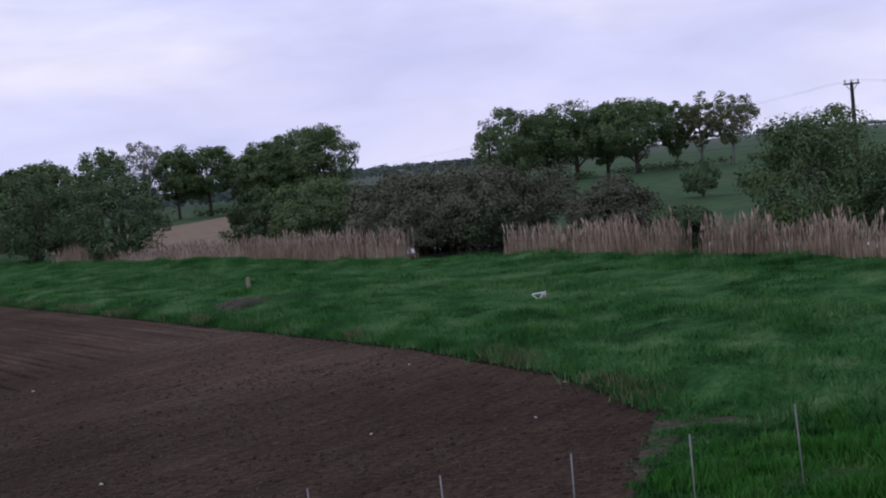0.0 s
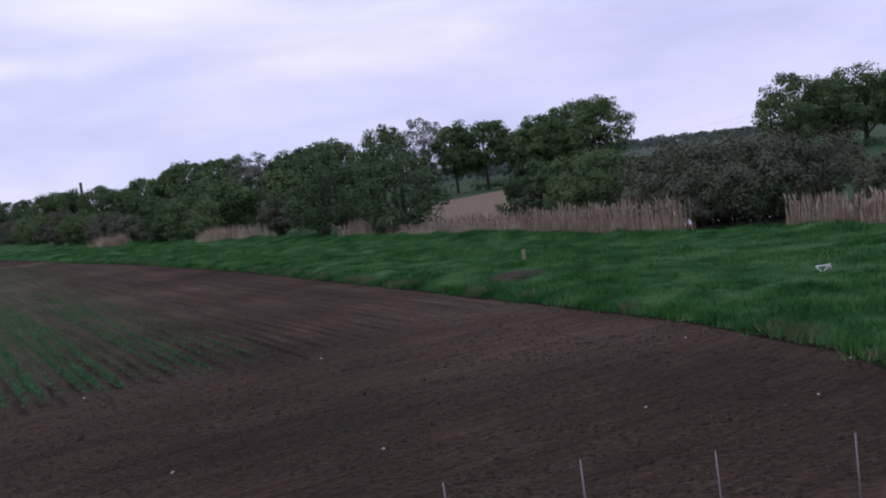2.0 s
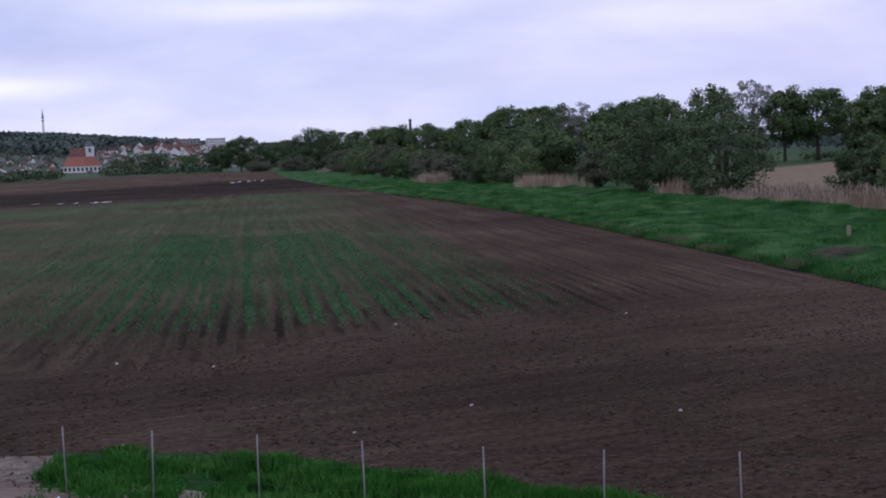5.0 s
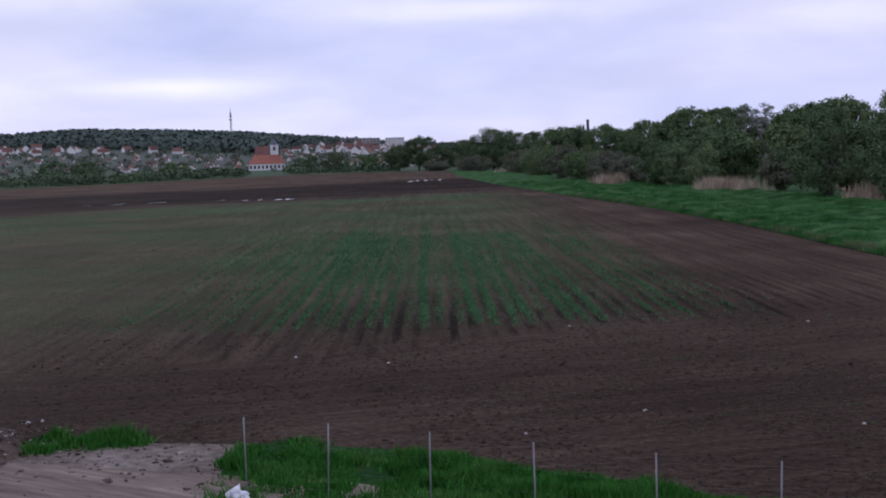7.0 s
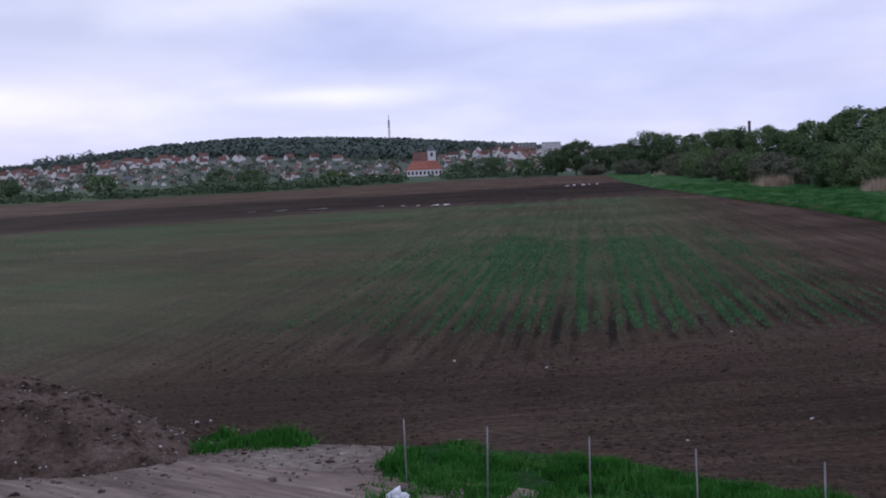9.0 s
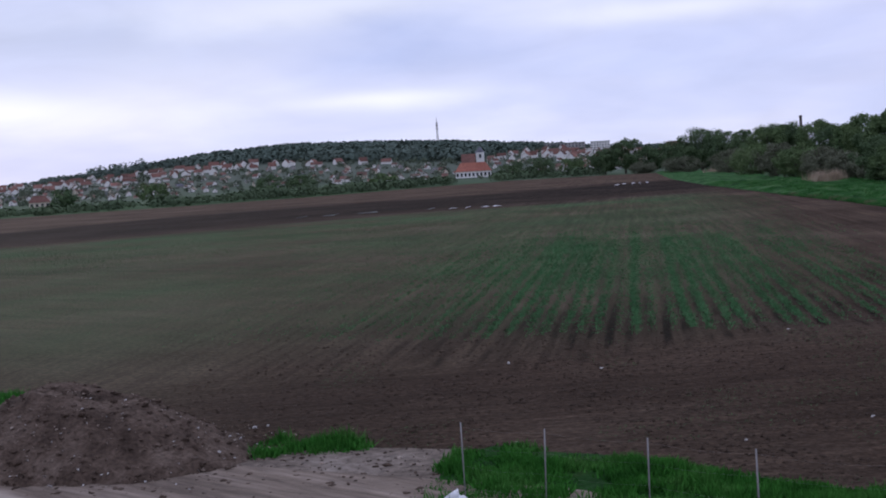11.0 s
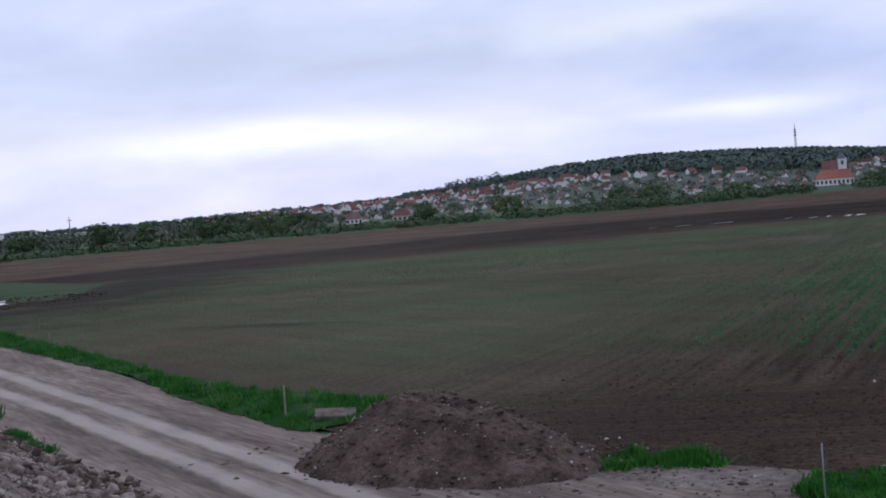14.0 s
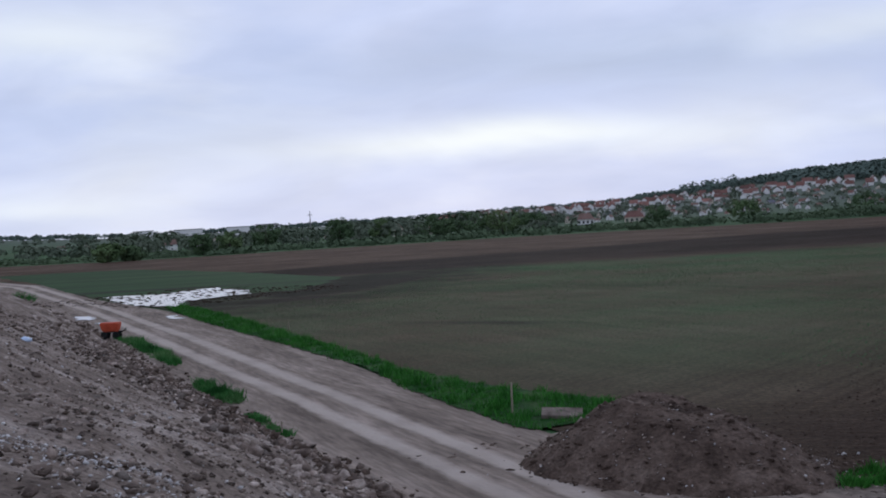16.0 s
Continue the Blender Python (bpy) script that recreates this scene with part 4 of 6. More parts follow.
def blades(points, z, tall, wide, r, per=5, spread=0.12, lean=0.35):
    """Tufts of pointed blades at the points: an array of triangles."""
    n = len(points)
    p = np.repeat(np.asarray(points, float), per, axis=0)
    zz = np.repeat(np.asarray(z, float), per)
    p = p + r.normal(size=p.shape) * spread
    h = np.repeat(np.asarray(tall, float), per) * (0.55 + 0.6 * r.random(n * per))
    a = r.random(n * per) * 6.283
    wx, wy = np.cos(a) * wide / 2, np.sin(a) * wide / 2
    lx, ly = r.normal(size=n * per) * lean * h, r.normal(size=n * per) * lean * h
    base = zz - 0.02
    t = np.stack([np.stack([p[:, 0] - wx, p[:, 1] - wy, base], 1), np.stack([p[:, 0] + wx, p[:, 1] + wy, base], 1), np.stack([p[:, 0] + lx, p[:, 1] + ly, base + h], 1)], 1)
    return t


def stuff(name, corners, mat, label, category):
    return tagged(new(name, quads_mesh(name, corners, mat)), label, category, kind="stuff")


def patchy(x, y, size, seed=0.0):
    return np.array([noise.noise(Vector((a / size, b / size, seed))) for a, b in zip(x, y)])


# meadow grass, thicker near the view point
inn, outr = interp(MEADOW_IN, 400), interp(BANK, 400)
N = 76000
v = rng.random(N) ** 1.9
u = rng.random(N)
ii = np.clip((v * 330).astype(int), 0, 399)
q = inn[ii] * (1 - u)[:, None] + outr[ii] * u[:, None] + rng.normal(size=(N, 2)) * 0.3
near = (q[:, 0] ** 2 + q[:, 1] ** 2) < 260 ** 2
q, u = q[near], u[near]
zz = np.array([meadow_z(a, b, c) for (a, b), c in zip(q, np.clip(u, 0, 1))])
pt = patchy(q[:, 0], q[:, 1], 4.0)
path = np.exp(-((u - 0.66) / 0.07) ** 2)
tall = np.clip(0.2 + 0.5 * pt, 0.1, 0.5) * (1 - 0.75 * path)
stuff("meadow_grass", blades(q, zz, tall * 0.85, 0.04, rng, per=6, spread=0.26, lean=0.5), M_BLADE, "rough tussocky green grass over the meadow", "grass")
# tall tussocks in loose drifts
k = (patchy(q[:, 0], q[:, 1], 6.0, 8.0) > 0.12) & (path < 0.35) & (rng.random(len(q)) < 0.09)
stuff("meadow_tussocks", blades(q[k], zz[k], 0.26 + 0.26 * rng.random(k.sum()), 0.032, rng, per=30, spread=0.24, lean=0.45), M_BLADE, "tall dark green tussocks in the meadow", "grass")
# taller fringe at the ploughed edge
e = interp(FIELD_RIGHT[1:9], 6500) + rng.normal(size=(6500, 2)) * [0.3, 0.3] + [0.35, 0]
stuff("grass_fringe", blades(e, np.full(len(e), 0.03), 0.2 + 0.3 * rng.random(len(e)) ** 2, 0.05, rng, per=5, spread=0.15, lean=0.25), M_BLADE, "tall grass fringe along the field edge", "grass")
k = patchy(e[:, 0], e[:, 1], 3.0, 5.0) > 0.16
stuff("dry_grass", blades(e[k], np.full(k.sum(), 0.05), 0.3 + 0.2 * rng.random(k.sum()), 0.05, rng, per=4), M_DRYBLADE, "pale dry grass stems at the field edge", "grass")


def grass_patch(name, poly, n, tall, label, mat=M_VERGE, z=0.03, seed=2, bare=-9.0):
    """A patch of lush grass blades, with bare spots where bare is given."""
    r = np.random.default_rng(seed)
    xs, ys = [p[0] for p in poly], [p[1] for p in poly]
    x, y = r.uniform(min(xs), max(xs), n * 4), r.uniform(min(ys), max(ys), n * 4)
    k = np.nonzero(inside(x, y, poly))[0][:n]
    p = np.stack([x[k], y[k]], 1)
    p = p[patchy(p[:, 0], p[:, 1], 1.0, seed + 20) + r.normal(size=len(p)) * 0.07 > bare]
    h = tall * np.clip(0.8 + 1.7 * patchy(p[:, 0], p[:, 1], 1.1, seed), 0.08, 1.8)
    stuff(name, blades(p, np.full(len(p), z), h, 0.05, r, per=6, spread=0.1), mat, label, "grass")


VERGE = [(-85.1, 77.0), (-65.3, 64.6), (-38.2, 46.3), (-33.7, 43.0), (-27.3, 39.6), (-20.1, 37.4), (-18.6, 34.6), (-20.2, 31.6), (-23.0, 33.3), (-29.5, 37.7), (-33.0, 40.7), (-36.6, 43.6), (-40.5, 45.9), (-47, 50.0), (-57.3, 56.4), (-70.2, 64.5), (-84.5, 74.5)]
grass_patch("verge_grass", VERGE, 13000, 0.27, "lush bright green grass verge beside the track")
grass_patch("fence_grass", [(-4.9, 25.6), (-4.7, 27.6), (-3.8, 28.6), (-1.9, 27.5), (-0.4, 26.3), (1.2, 25.1), (3.6, 23.6), (6.6, 20.8), (8.2, 17.4), (2.0, 19.0), (-4.4, 21.0)], 7500, 0.2, "green grass growing along the wire fence", seed=3, bare=-0.16)
grass_patch("edge_grass", [(-1.2, 26.6), (-0.4, 26.8), (1.2, 25.4), (3.7, 23.8), (6.8, 20.9), (8.4, 17.4), (5.6, 17.6), (3.4, 20.6), (1.2, 23.2)], 3400, 0.19, "green grass thinning out at the ploughed edge", seed=12)
grass_patch("corner_grass", [(15.6, 16.6), (17.0, 17.8), (19.0, 18.6), (20.4, 18.4), (21.0, 16.8), (23.0, 18.4), (24.5, 14), (20, 8), (15, 9), (14.4, 13.5)], 5200, 0.26, "green grass round the corner of the field", seed=9)
grass_patch("corner_tufts", [(15.0, 16.4), (17.0, 18.4), (21.0, 21.6), (23.4, 20.6), (24.2, 17.5), (20, 15.5), (16, 14)], 2600, 0.13, "thin grass growing over trodden soil", M_BLADE, 0.03, 10)
grass_patch("soil_grass", [(-9.4, 27.6), (-9.9, 29.0), (-9.4, 29.7), (-7.5, 29.2), (-6.6, 28.5), (-8.3, 27.8)], 520, 0.24, "small patch of green grass on bare soil", seed=4, bare=-0.14)
grass_patch("toe_grass", [(-63, 51.2), (-60, 50.6), (-52, 45.6), (-46.8, 42.0), (-45.8, 40.6), (-50.5, 43.4), (-58, 48.2)], 1500, 0.3, "dark green grass tuft at the foot of the rubble", M_BLADE, 0.15, 5)
grass_patch("toe_grass", [(-41, 37.6), (-37, 35.2), (-34, 33.4), (-33.6, 32.6), (-38, 34.9)], 900, 0.27, "dark green grass tuft at the foot of the rubble", M_BLADE, 0.1, 6)
grass_patch("toe_grass", [(-31.5, 31.4), (-28.5, 29.4), (-26.6, 28.2), (-27.5, 27.9), (-31.2, 30.5)], 420, 0.15, "thin grass at the foot of the rubble", M_BLADE, 0.06, 7)
grass_patch("far_verge_grass", [(-128, 91), (-118, 85.5), (-110, 79.0), (-116, 80.5), (-128, 88)], 300, 0.5, "grass patch beside the track", M_BLADE, 0.1, 8)
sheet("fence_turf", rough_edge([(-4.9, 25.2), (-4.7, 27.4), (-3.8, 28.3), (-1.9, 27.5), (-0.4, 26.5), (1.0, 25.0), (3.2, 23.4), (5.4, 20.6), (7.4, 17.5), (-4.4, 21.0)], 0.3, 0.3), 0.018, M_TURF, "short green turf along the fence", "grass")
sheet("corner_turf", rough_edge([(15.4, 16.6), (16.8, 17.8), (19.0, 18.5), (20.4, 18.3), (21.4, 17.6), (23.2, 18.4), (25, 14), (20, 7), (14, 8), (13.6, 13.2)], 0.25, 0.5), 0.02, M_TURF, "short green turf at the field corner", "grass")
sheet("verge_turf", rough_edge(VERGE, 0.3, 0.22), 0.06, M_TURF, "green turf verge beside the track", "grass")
sheet("far_grass_strip", rough_edge([(-82, 74), (-128, 96.5), (-161, 117), (-214, 145), (-190, 160), (-140, 138), (-100, 117), (-88, 95), (-95, 88)], 2.0, 1.0), 0.012, M_WETGRASS, "thin green grass strip round the flooded patch", "grass")

# young crop in drilled rows
def patch_grid(x, y, size, seed, x0=-130, x1=20, y0=40, y1=200, n=220):
    gx, gy = np.linspace(x0, x1, n), np.linspace(y0, y1, n)
    g = np.array([[noise.noise(Vector((a / size, b / size, seed))) for b in gy] for a in gx])
    fx, fy = np.clip((x - x0) / (x1 - x0) * (n - 1), 0, n - 1.01), np.clip((y - y0) / (y1 - y0) * (n - 1), 0, n - 1.01)
    i, j = fx.astype(int), fy.astype(int)
    u, v = fx - i, fy - j
    return g[i, j] * (1 - u) * (1 - v) + g[i + 1, j] * u * (1 - v) + g[i, j + 1] * (1 - u) * v + g[i + 1, j + 1] * u * v


rows = []
for x0 in np.arange(-110, 16, 0.7):
    n = 5200
    y = 44 + 4 * rng.random() + 145 * rng.random(n) ** 1.15
    x = x0 - (y - 47) * 0.012 + 0.0003 * (y - 47) ** 2 * (x0 / 40) + rng.normal(size=n) * (0.05 + 0.0045 * np.clip(y - 48, 0, 80)) + 0.08 * np.sin(y / 9 + x0 * 3.1) + 0.03 * np.sin(y / 2.7 + x0 * 7)
    rows.append(np.stack([x, y, np.full(n, np.clip(0.9 + 0.45 * rng.normal(), 0.15, 2.0))], 1))
c = np.concatenate(rows)
s_ = -0.62 * c[:, 0] + 0.78 * c[:, 1]
big = patch_grid(c[:, 0], c[:, 1], 24.0, 2.0)
sml = patch_grid(c[:, 0], c[:, 1], 6.0, 9.0)
centre = np.exp(-((c[:, 0] - 0.5 + 0.03 * (c[:, 1] - 50)) / 9.5) ** 2) * np.clip((c[:, 1] - 46) / 5, 0, 1) * np.clip((125 - c[:, 1]) / 40, 0, 1)
band = np.clip((s_ - 88) / 30, 0, 1) * np.clip((166 - s_) / 18, 0, 1)
wash = np.clip((c[:, 1] - 50) / 14, 0, 1) * np.clip((150 - s_) / 30, 0, 1)
FLOOD = [(-73, 68), (-128, 94), (-161, 117), (-190, 160), (-140, 150), (-96, 130), (-88, 122), (-77, 95)]
east = np.clip((15 - c[:, 0] + 0.06 * (c[:, 1] - 50)) / 9, 0, 1)
ok = inside(c[:, 0], c[:, 1], FIELD) & ~inside(c[:, 0], c[:, 1], FLOOD)
rowk = ok & (rng.random(len(c)) < east * centre * np.clip(1.15 + 1.0 * big + 0.7 * sml, 0.1, 2) * c[:, 2])
stuff("young_crop", blades(c[rowk, :2], np.zeros(rowk.sum()), 0.06 + 0.06 * rng.random(rowk.sum()), 0.05, rng, per=3, spread=0.09, lean=0.8), M_SEEDLING, "rows of young green crop seedlings in soil", "crop")
thin = ok & (rng.random(len(c)) < east * (0.85 * band + 0.42 * wash) * np.clip(0.9 + 1.1 * big + 0.5 * sml, 0, 2))
q = c[thin, :2]
q = q[rng.permutation(len(q))[:120000]] + rng.normal(size=(min(len(q), 120000), 2)) * 0.16
stuff("thin_crop", blades(q, np.zeros(len(q)), 0.045 + 0.03 * rng.random(len(q)), 0.055, rng, per=2, spread=0.12, lean=0.6), M_SPROUT, "thin patches of sprouting green seedlings in soil", "crop")

# sparse weeds in the near soil
w_ = np.stack([rng.uniform(-14, 17, 9000), 22 + 24 * rng.random(9000)], 1)
w_ = w_[inside(w_[:, 0], w_[:, 1], FIELD) & (patchy(w_[:, 0], w_[:, 1], 4.0, 5.0) + 0.03 * (w_[:, 0] - 6) > 0.0)]
stuff("field_weeds", blades(w_, np.zeros(len(w_)), np.full(len(w_), 0.05), 0.045, rng, per=3, spread=0.08, lean=0.8), M_SPROUT, "sparse low weeds in the ploughed soil", "weeds")

# clods of earth on the near part of the field
ICO = bmesh.new()
bmesh.ops.create_icosphere(ICO, subdivisions=1, radius=1)
ICO_V = np.array([v.co[:] for v in ICO.verts])
ICO_F = np.array([[v.index for v in f.verts] for f in ICO.faces])
ICO.free()


OCT_V = np.array([(1, 0, 0), (-1, 0, 0), (0, 1, 0), (0, -1, 0), (0, 0, 1), (0, 0, -1)], float)
OCT_F = np.array([(0, 2, 4), (2, 1, 4), (1, 3, 4), (3, 0, 4), (2, 0, 5), (1, 2, 5), (3, 1, 5), (0, 3, 5)])


def lumps(points, sizes, r, flat=0.65, plain=False):
    """Rough lumps at the points, as separate triangles."""
    n = len(points)
    base, faces = (OCT_V, OCT_F) if plain else (ICO_V, ICO_F)
    v = base[None] * (1 + 0.34 * r.normal(size=(n, len(base), 1)))
    v = v * (np.asarray(sizes)[:, None, None] * (0.7 + 0.6 * r.random((n, 1, 3)))) * [1, 1, flat]
    v = v + np.asarray(points)[:, None, :]
    return v, faces


def lumps_mesh(name, points, sizes, mat, r, flat=0.65, plain=False):
    v, f = lumps(points, sizes, r, flat, plain)
    n, m = v.shape[:2]
    faces = (f[None] + (np.arange(n) * m)[:, None, None]).reshape(-1, 3)
    me = bpy.data.meshes.new(name)
    me.vertices.add(n * m)
    me.vertices.foreach_set("co", v.reshape(-1).astype(np.float32))
    me.loops.add(len(faces) * 3)
    me.loops.foreach_set("vertex_index", faces.reshape(-1).astype(np.int32))
    me.polygons.add(len(faces))
    me.polygons.foreach_set("loop_start", np.arange(0, len(faces) * 3, 3, dtype=np.int32))
    me.materials.append(mat)
    me.update(calc_edges=True)
    return me


x, y = rng.uniform(-16, 25, 110000), 18 + 38 * rng.random(110000) ** 1.3
k = inside(x, y, FIELD) & (patchy(x, y, 5.0, 3.0) > -0.3) & (rng.random(len(x)) < np.clip((x + 19) / 17, 0, 1) * np.clip((54 - y) / 18, 0, 1))
x, y = x[k][:32000], y[k][:32000]
tagged(new("soil_clods", lumps_mesh("soil_clods", np.stack([x, y, np.full(len(x), 0.0)], 1), 0.012 + 0.062 * rng.random(len(x)) ** 3, M_CLOD, rng, 0.7, True)), "scattered clods of brown earth on the field", "soil", kind="stuff")

# reeds on the bank
bank = interp(BANK[2:9], 4000)


def reeds(name, y0, y1, n, tall, label, seed, depth=2.2, x_off=0.0):
    r = np.random.default_rng(seed)
    i = np.nonzero((bank[:, 1] > y0) & (bank[:, 1] < y1))[0]
    p = bank[r.choice(i, n)] + np.stack([r.random(n) * depth + x_off, r.normal(size=n) * 0.2], 1)
    h = tall * np.where(r.random(n) < 0.6, 0.42 + 0.25 * r.random(n), 0.72 + 0.42 * r.random(n)) * np.clip(1.0 + 0.5 * patchy(p[:, 0], p[:, 1], 1.6, seed), 0.45, 1.3)
    root = tagged(new(name), label, "reeds", kind="stuff")
    low = blades(p, np.zeros(n) + 0.05, np.minimum(h * 0.85, 1.25), 0.05, r, per=3, spread=0.12, lean=0.12)
    part_of("reed_leaves", quads_mesh("reed_leaves", low, M_REED), root)
    a = r.random(n) * 6.28
    w = 0.02
    lx, ly = r.normal(size=n) * 0.06 * h, r.normal(size=n) * 0.06 * h
    b0 = np.stack([p[:, 0] - np.cos(a) * w, p[:, 1] - np.sin(a) * w, np.full(n, 0.0)], 1)
    b1 = np.stack([p[:, 0] + np.cos(a) * w, p[:, 1] + np.sin(a) * w, np.full(n, 0.0)], 1)
    t0, t1 = b0 + np.stack([lx, ly, h], 1), b1 + np.stack([lx, ly, h], 1)
    part_of("reed_stems", quads_mesh("reed_stems", np.stack([b0, b1, t1, t0], 1), M_REED), root)
    k = (r.random(n) < 0.8) & (h > 0.6 * tall)
    tip = (t0 + t1)[k] / 2
    m = k.sum()
    d = np.stack([r.normal(size=m) * 0.07, r.normal(size=m) * 0.07, np.full(m, 0.34) + 0.16 * r.random(m)], 1)
    s = np.stack([np.cos(a[k]) * 0.065, np.sin(a[k]) * 0.065, np.zeros(m)], 1)
    part_of("reed_plumes", quads_mesh("reed_plumes", np.stack([tip - d * 0.3, tip - s + d * 0.3, tip + d, tip + s + d * 0.3], 1), M_PLUME), root)
    return root


reeds("reed_stand", 30, 47.3, 1900, 1.78, "tall dry tan reeds with feathery plumes", 11)
reeds("reed_stand", 49.6, 65.2, 1700, 1.8, "tall dry tan reeds with feathery plumes", 12)
reeds("reed_stand", 77.0, 101, 2400, 1.75, "tall dry tan reeds with feathery plumes", 13)
reeds("reed_stand", 101.5, 130, 2600, 0.95, "dense pale tan reeds beside the meadow", 14, depth=12)
for j, (a, d, w) in enumerate(((-18.9, 142, 3), (-13.2, 182, 5), (-12.3, 184, 3), (-7.5, 232, 3), (-8.0, 226, 2), (-3.2, 400, 6))):
    p = at(a, d)
    r = np.random.default_rng(60 + j)
    pts = np.stack([p.x + r.normal(size=500) * w * 0.35, p.y + r.normal(size=500) * w * 0.6], 1)
    stuff("reed_clump", blades(pts, np.zeros(500), 2.3 * (0.6 + 0.5 * r.random(500)), 0.09, r, per=3, spread=0.2, lean=0.12), M_REED, "clump of pale dry reeds under the willows", "reeds")

# ---------------------------------------------------------------- spoil heap and rubble
HC = np.array([-14.5, 28.7])
AX = np.array([-0.96, 0.28])
AY = np.array([0.28, 0.96])


def heap_z(u, v):
    rho = math.sqrt((u / (4.0 if u > 0 else 5.2)) ** 2 + (v / 3.3) ** 2)
    z = 2.15 * max(0.0, 1 - rho)
    z = min(z, 1.5 + 0.15 * min(u, 0.5) + 0.1 * math.exp(-((u - 0.5) / 0.6) ** 2))
    return max(0.0, z)


hv, hf = [], []
nu, nv = 70, 50
for i in range(nu):
    for j in range(nv):
        u, v = -6.2 + 12.4 * i / (nu - 1), -4.0 + 8.0 * j / (nv - 1)
        z = heap_z(u, v)
        x, y = HC + AX * u + AY * v
        if z > 0.05:
            z += bumpy(x, y, 0.8, 0.16) + bumpy(x, y, 0.28, 0.08)
        hv.append((x, y, max(z, 0.0) + (0.0 if z > 0.05 else -0.1)))
for i in range(nu - 1):
    for j in range(nv - 1):
        q = i * nv + j
        hf.append((q, q + nv, q + nv + 1, q + 1))
me = mesh("spoil_heap", hv, hf, M_SPOIL, True)
if me.polygons[nv * 30 + 20].normal.z < 0:
    me.flip_normals()
heap = tagged(new("spoil_heap", me), "large heap of dark excavated earth and stones", "heap")
pts, sz = [], []
for _ in range(5200):
    u, v = rng.uniform(-6.0, 6.0), rng.uniform(-4.2, 4.2)
    z = heap_z(u, v)
    if z > 0.03 or rng.random() < 0.12:
        x, y = HC + AX * u + AY * v
        pts.append((x, y, z + (bumpy(x, y, 0.8, 0.16) + bumpy(x, y, 0.28, 0.08) if z > 0.05 else 0.02)))
        sz.append(0.022 + 0.085 * rng.random() ** 5)
cut = int(len(pts) * 0.6)
tagged(part_of("heap_clods", lumps_mesh("heap_clods", pts[:cut], sz[:cut], M_SPOIL, rng), heap), kind="stuff")
tagged(part_of("heap_stones", lumps_mesh("heap_stones", pts[cut:], [s * 0.5 for s in sz[cut:]], M_STONE, rng), heap), "pale broken stones in the earth", kind="stuff")
chips = [pts[k] for k in rng.choice(len(pts), 280, replace=False)]
tagged(part_of("heap_chips", lumps_mesh("heap_chips", chips, 0.012 + 0.028 * rng.random(280) ** 2, M_PALESTONE, rng), heap), "white chips of stone and plaster in the earth", kind="stuff")

# stones: larger ones singly, small ones as rubble
STONES = [lumps_mesh("stone", [(0, 0, 0)], [1.0], M_STONE, np.random.default_rng(i), 0.7) for i in range(8)]


def stone(x, y, z, size, label="broken pale stone on the rubble slope", group="stones on the embankment"):
    ob = tagged(new("stone", STONES[int(rng.integers(8))]), label, "stone", group)
    ob.location = (x, y, z)
    ob.scale = (size,) * 3
    ob.rotation_euler = (rng.uniform(0, 0.4), rng.uniform(0, 0.4), rng.uniform(0, 6.28))
    return ob


toe_far = interp(TOE[2:9], 2000)
for _ in range(290):
    i = int(350 + 1640 * rng.random() ** 1.5)
    s = 0.1 + 4.2 * rng.random() ** 1.5
    x, y = toe_far[i] + np.array([-0.523, -0.852]) * s
    stone(x, y, bank_z(s, x, y) + 0.03, 0.08 + 0.18 * rng.random() ** 2)


def rubble(name, n, s0, s1, size, mat, label, i_pow=1.6, s_pow=1.0):
    i = (1990 * rng.random(n) ** i_pow).astype(int)
    s = s0 + (s1 - s0) * rng.random(n) ** s_pow
    p = toe_far[i] + rng.normal(size=(n, 2)) * 0.4
    pts = []
    for (x, y), q in zip(p, s):
        xx, yy = x - 0.523 * q, y - 0.852 * q
        q2 = max(0.0, (xx + 20.6) * -0.523 + (yy - 24.2) * -0.852) if xx > -80 else q
        pts.append((xx, yy, bank_z(q2, xx, yy) if q2 > 0 else 0.05))
    tagged(new(name, lumps_mesh(name, pts, size * (0.4 + 1.2 * rng.random(n) ** 3), mat, rng, plain=size < 0.045)), label, "rubble", kind="stuff")


rubble("rubble_stones", 6000, 0.0, 4.6, 0.1, M_STONE, "loose broken stones at the foot of the slope", 1.3)
rubble("rubble_gravel", 14000, 0.2, 9.6, 0.03, M_STONE, "crushed stone over the embankment slope", 2.2)
rubble("rubble_lumps", 8000, 0.4, 9.4, 0.05, M_STONE, "larger broken stones over the embankment slope", 1.9)
# dark clods added for the shade in the gaps between foot stones
rubble("rubble_shade", 3200, 0.0, 1.9, 0.11, M_SPOIL, "dark earth clods as shade between the foot stones", 1.3)
rubble("rubble_chips", 700, 0.8, 9.4, 0.036, M_PALESTONE, "pale chips of concrete and plaster in the rubble", 2.0)
rubble("rubble_grit", 3000, 2.0, 9.6, 0.02, M_STONE, "pale crushed grit spilled down the slope", 4.0, 0.6)
rubble("rubble_clods", 2600, 0.5, 9, 0.03, M_SPOIL, "dark clods of earth in the rubble", 2.0)

rr = np.random.default_rng(77)
pts = np.stack([-9.4 + rr.normal(size=3200) * 1.5, 6.9 + rr.normal(size=3200) * 0.9], 1)
pts = [(a, b, bank_z(max(0.0, (a + 20.6) * -0.523 + (b - 24.2) * -0.852), a, b) + 0.005) for a, b in pts[:1300]]
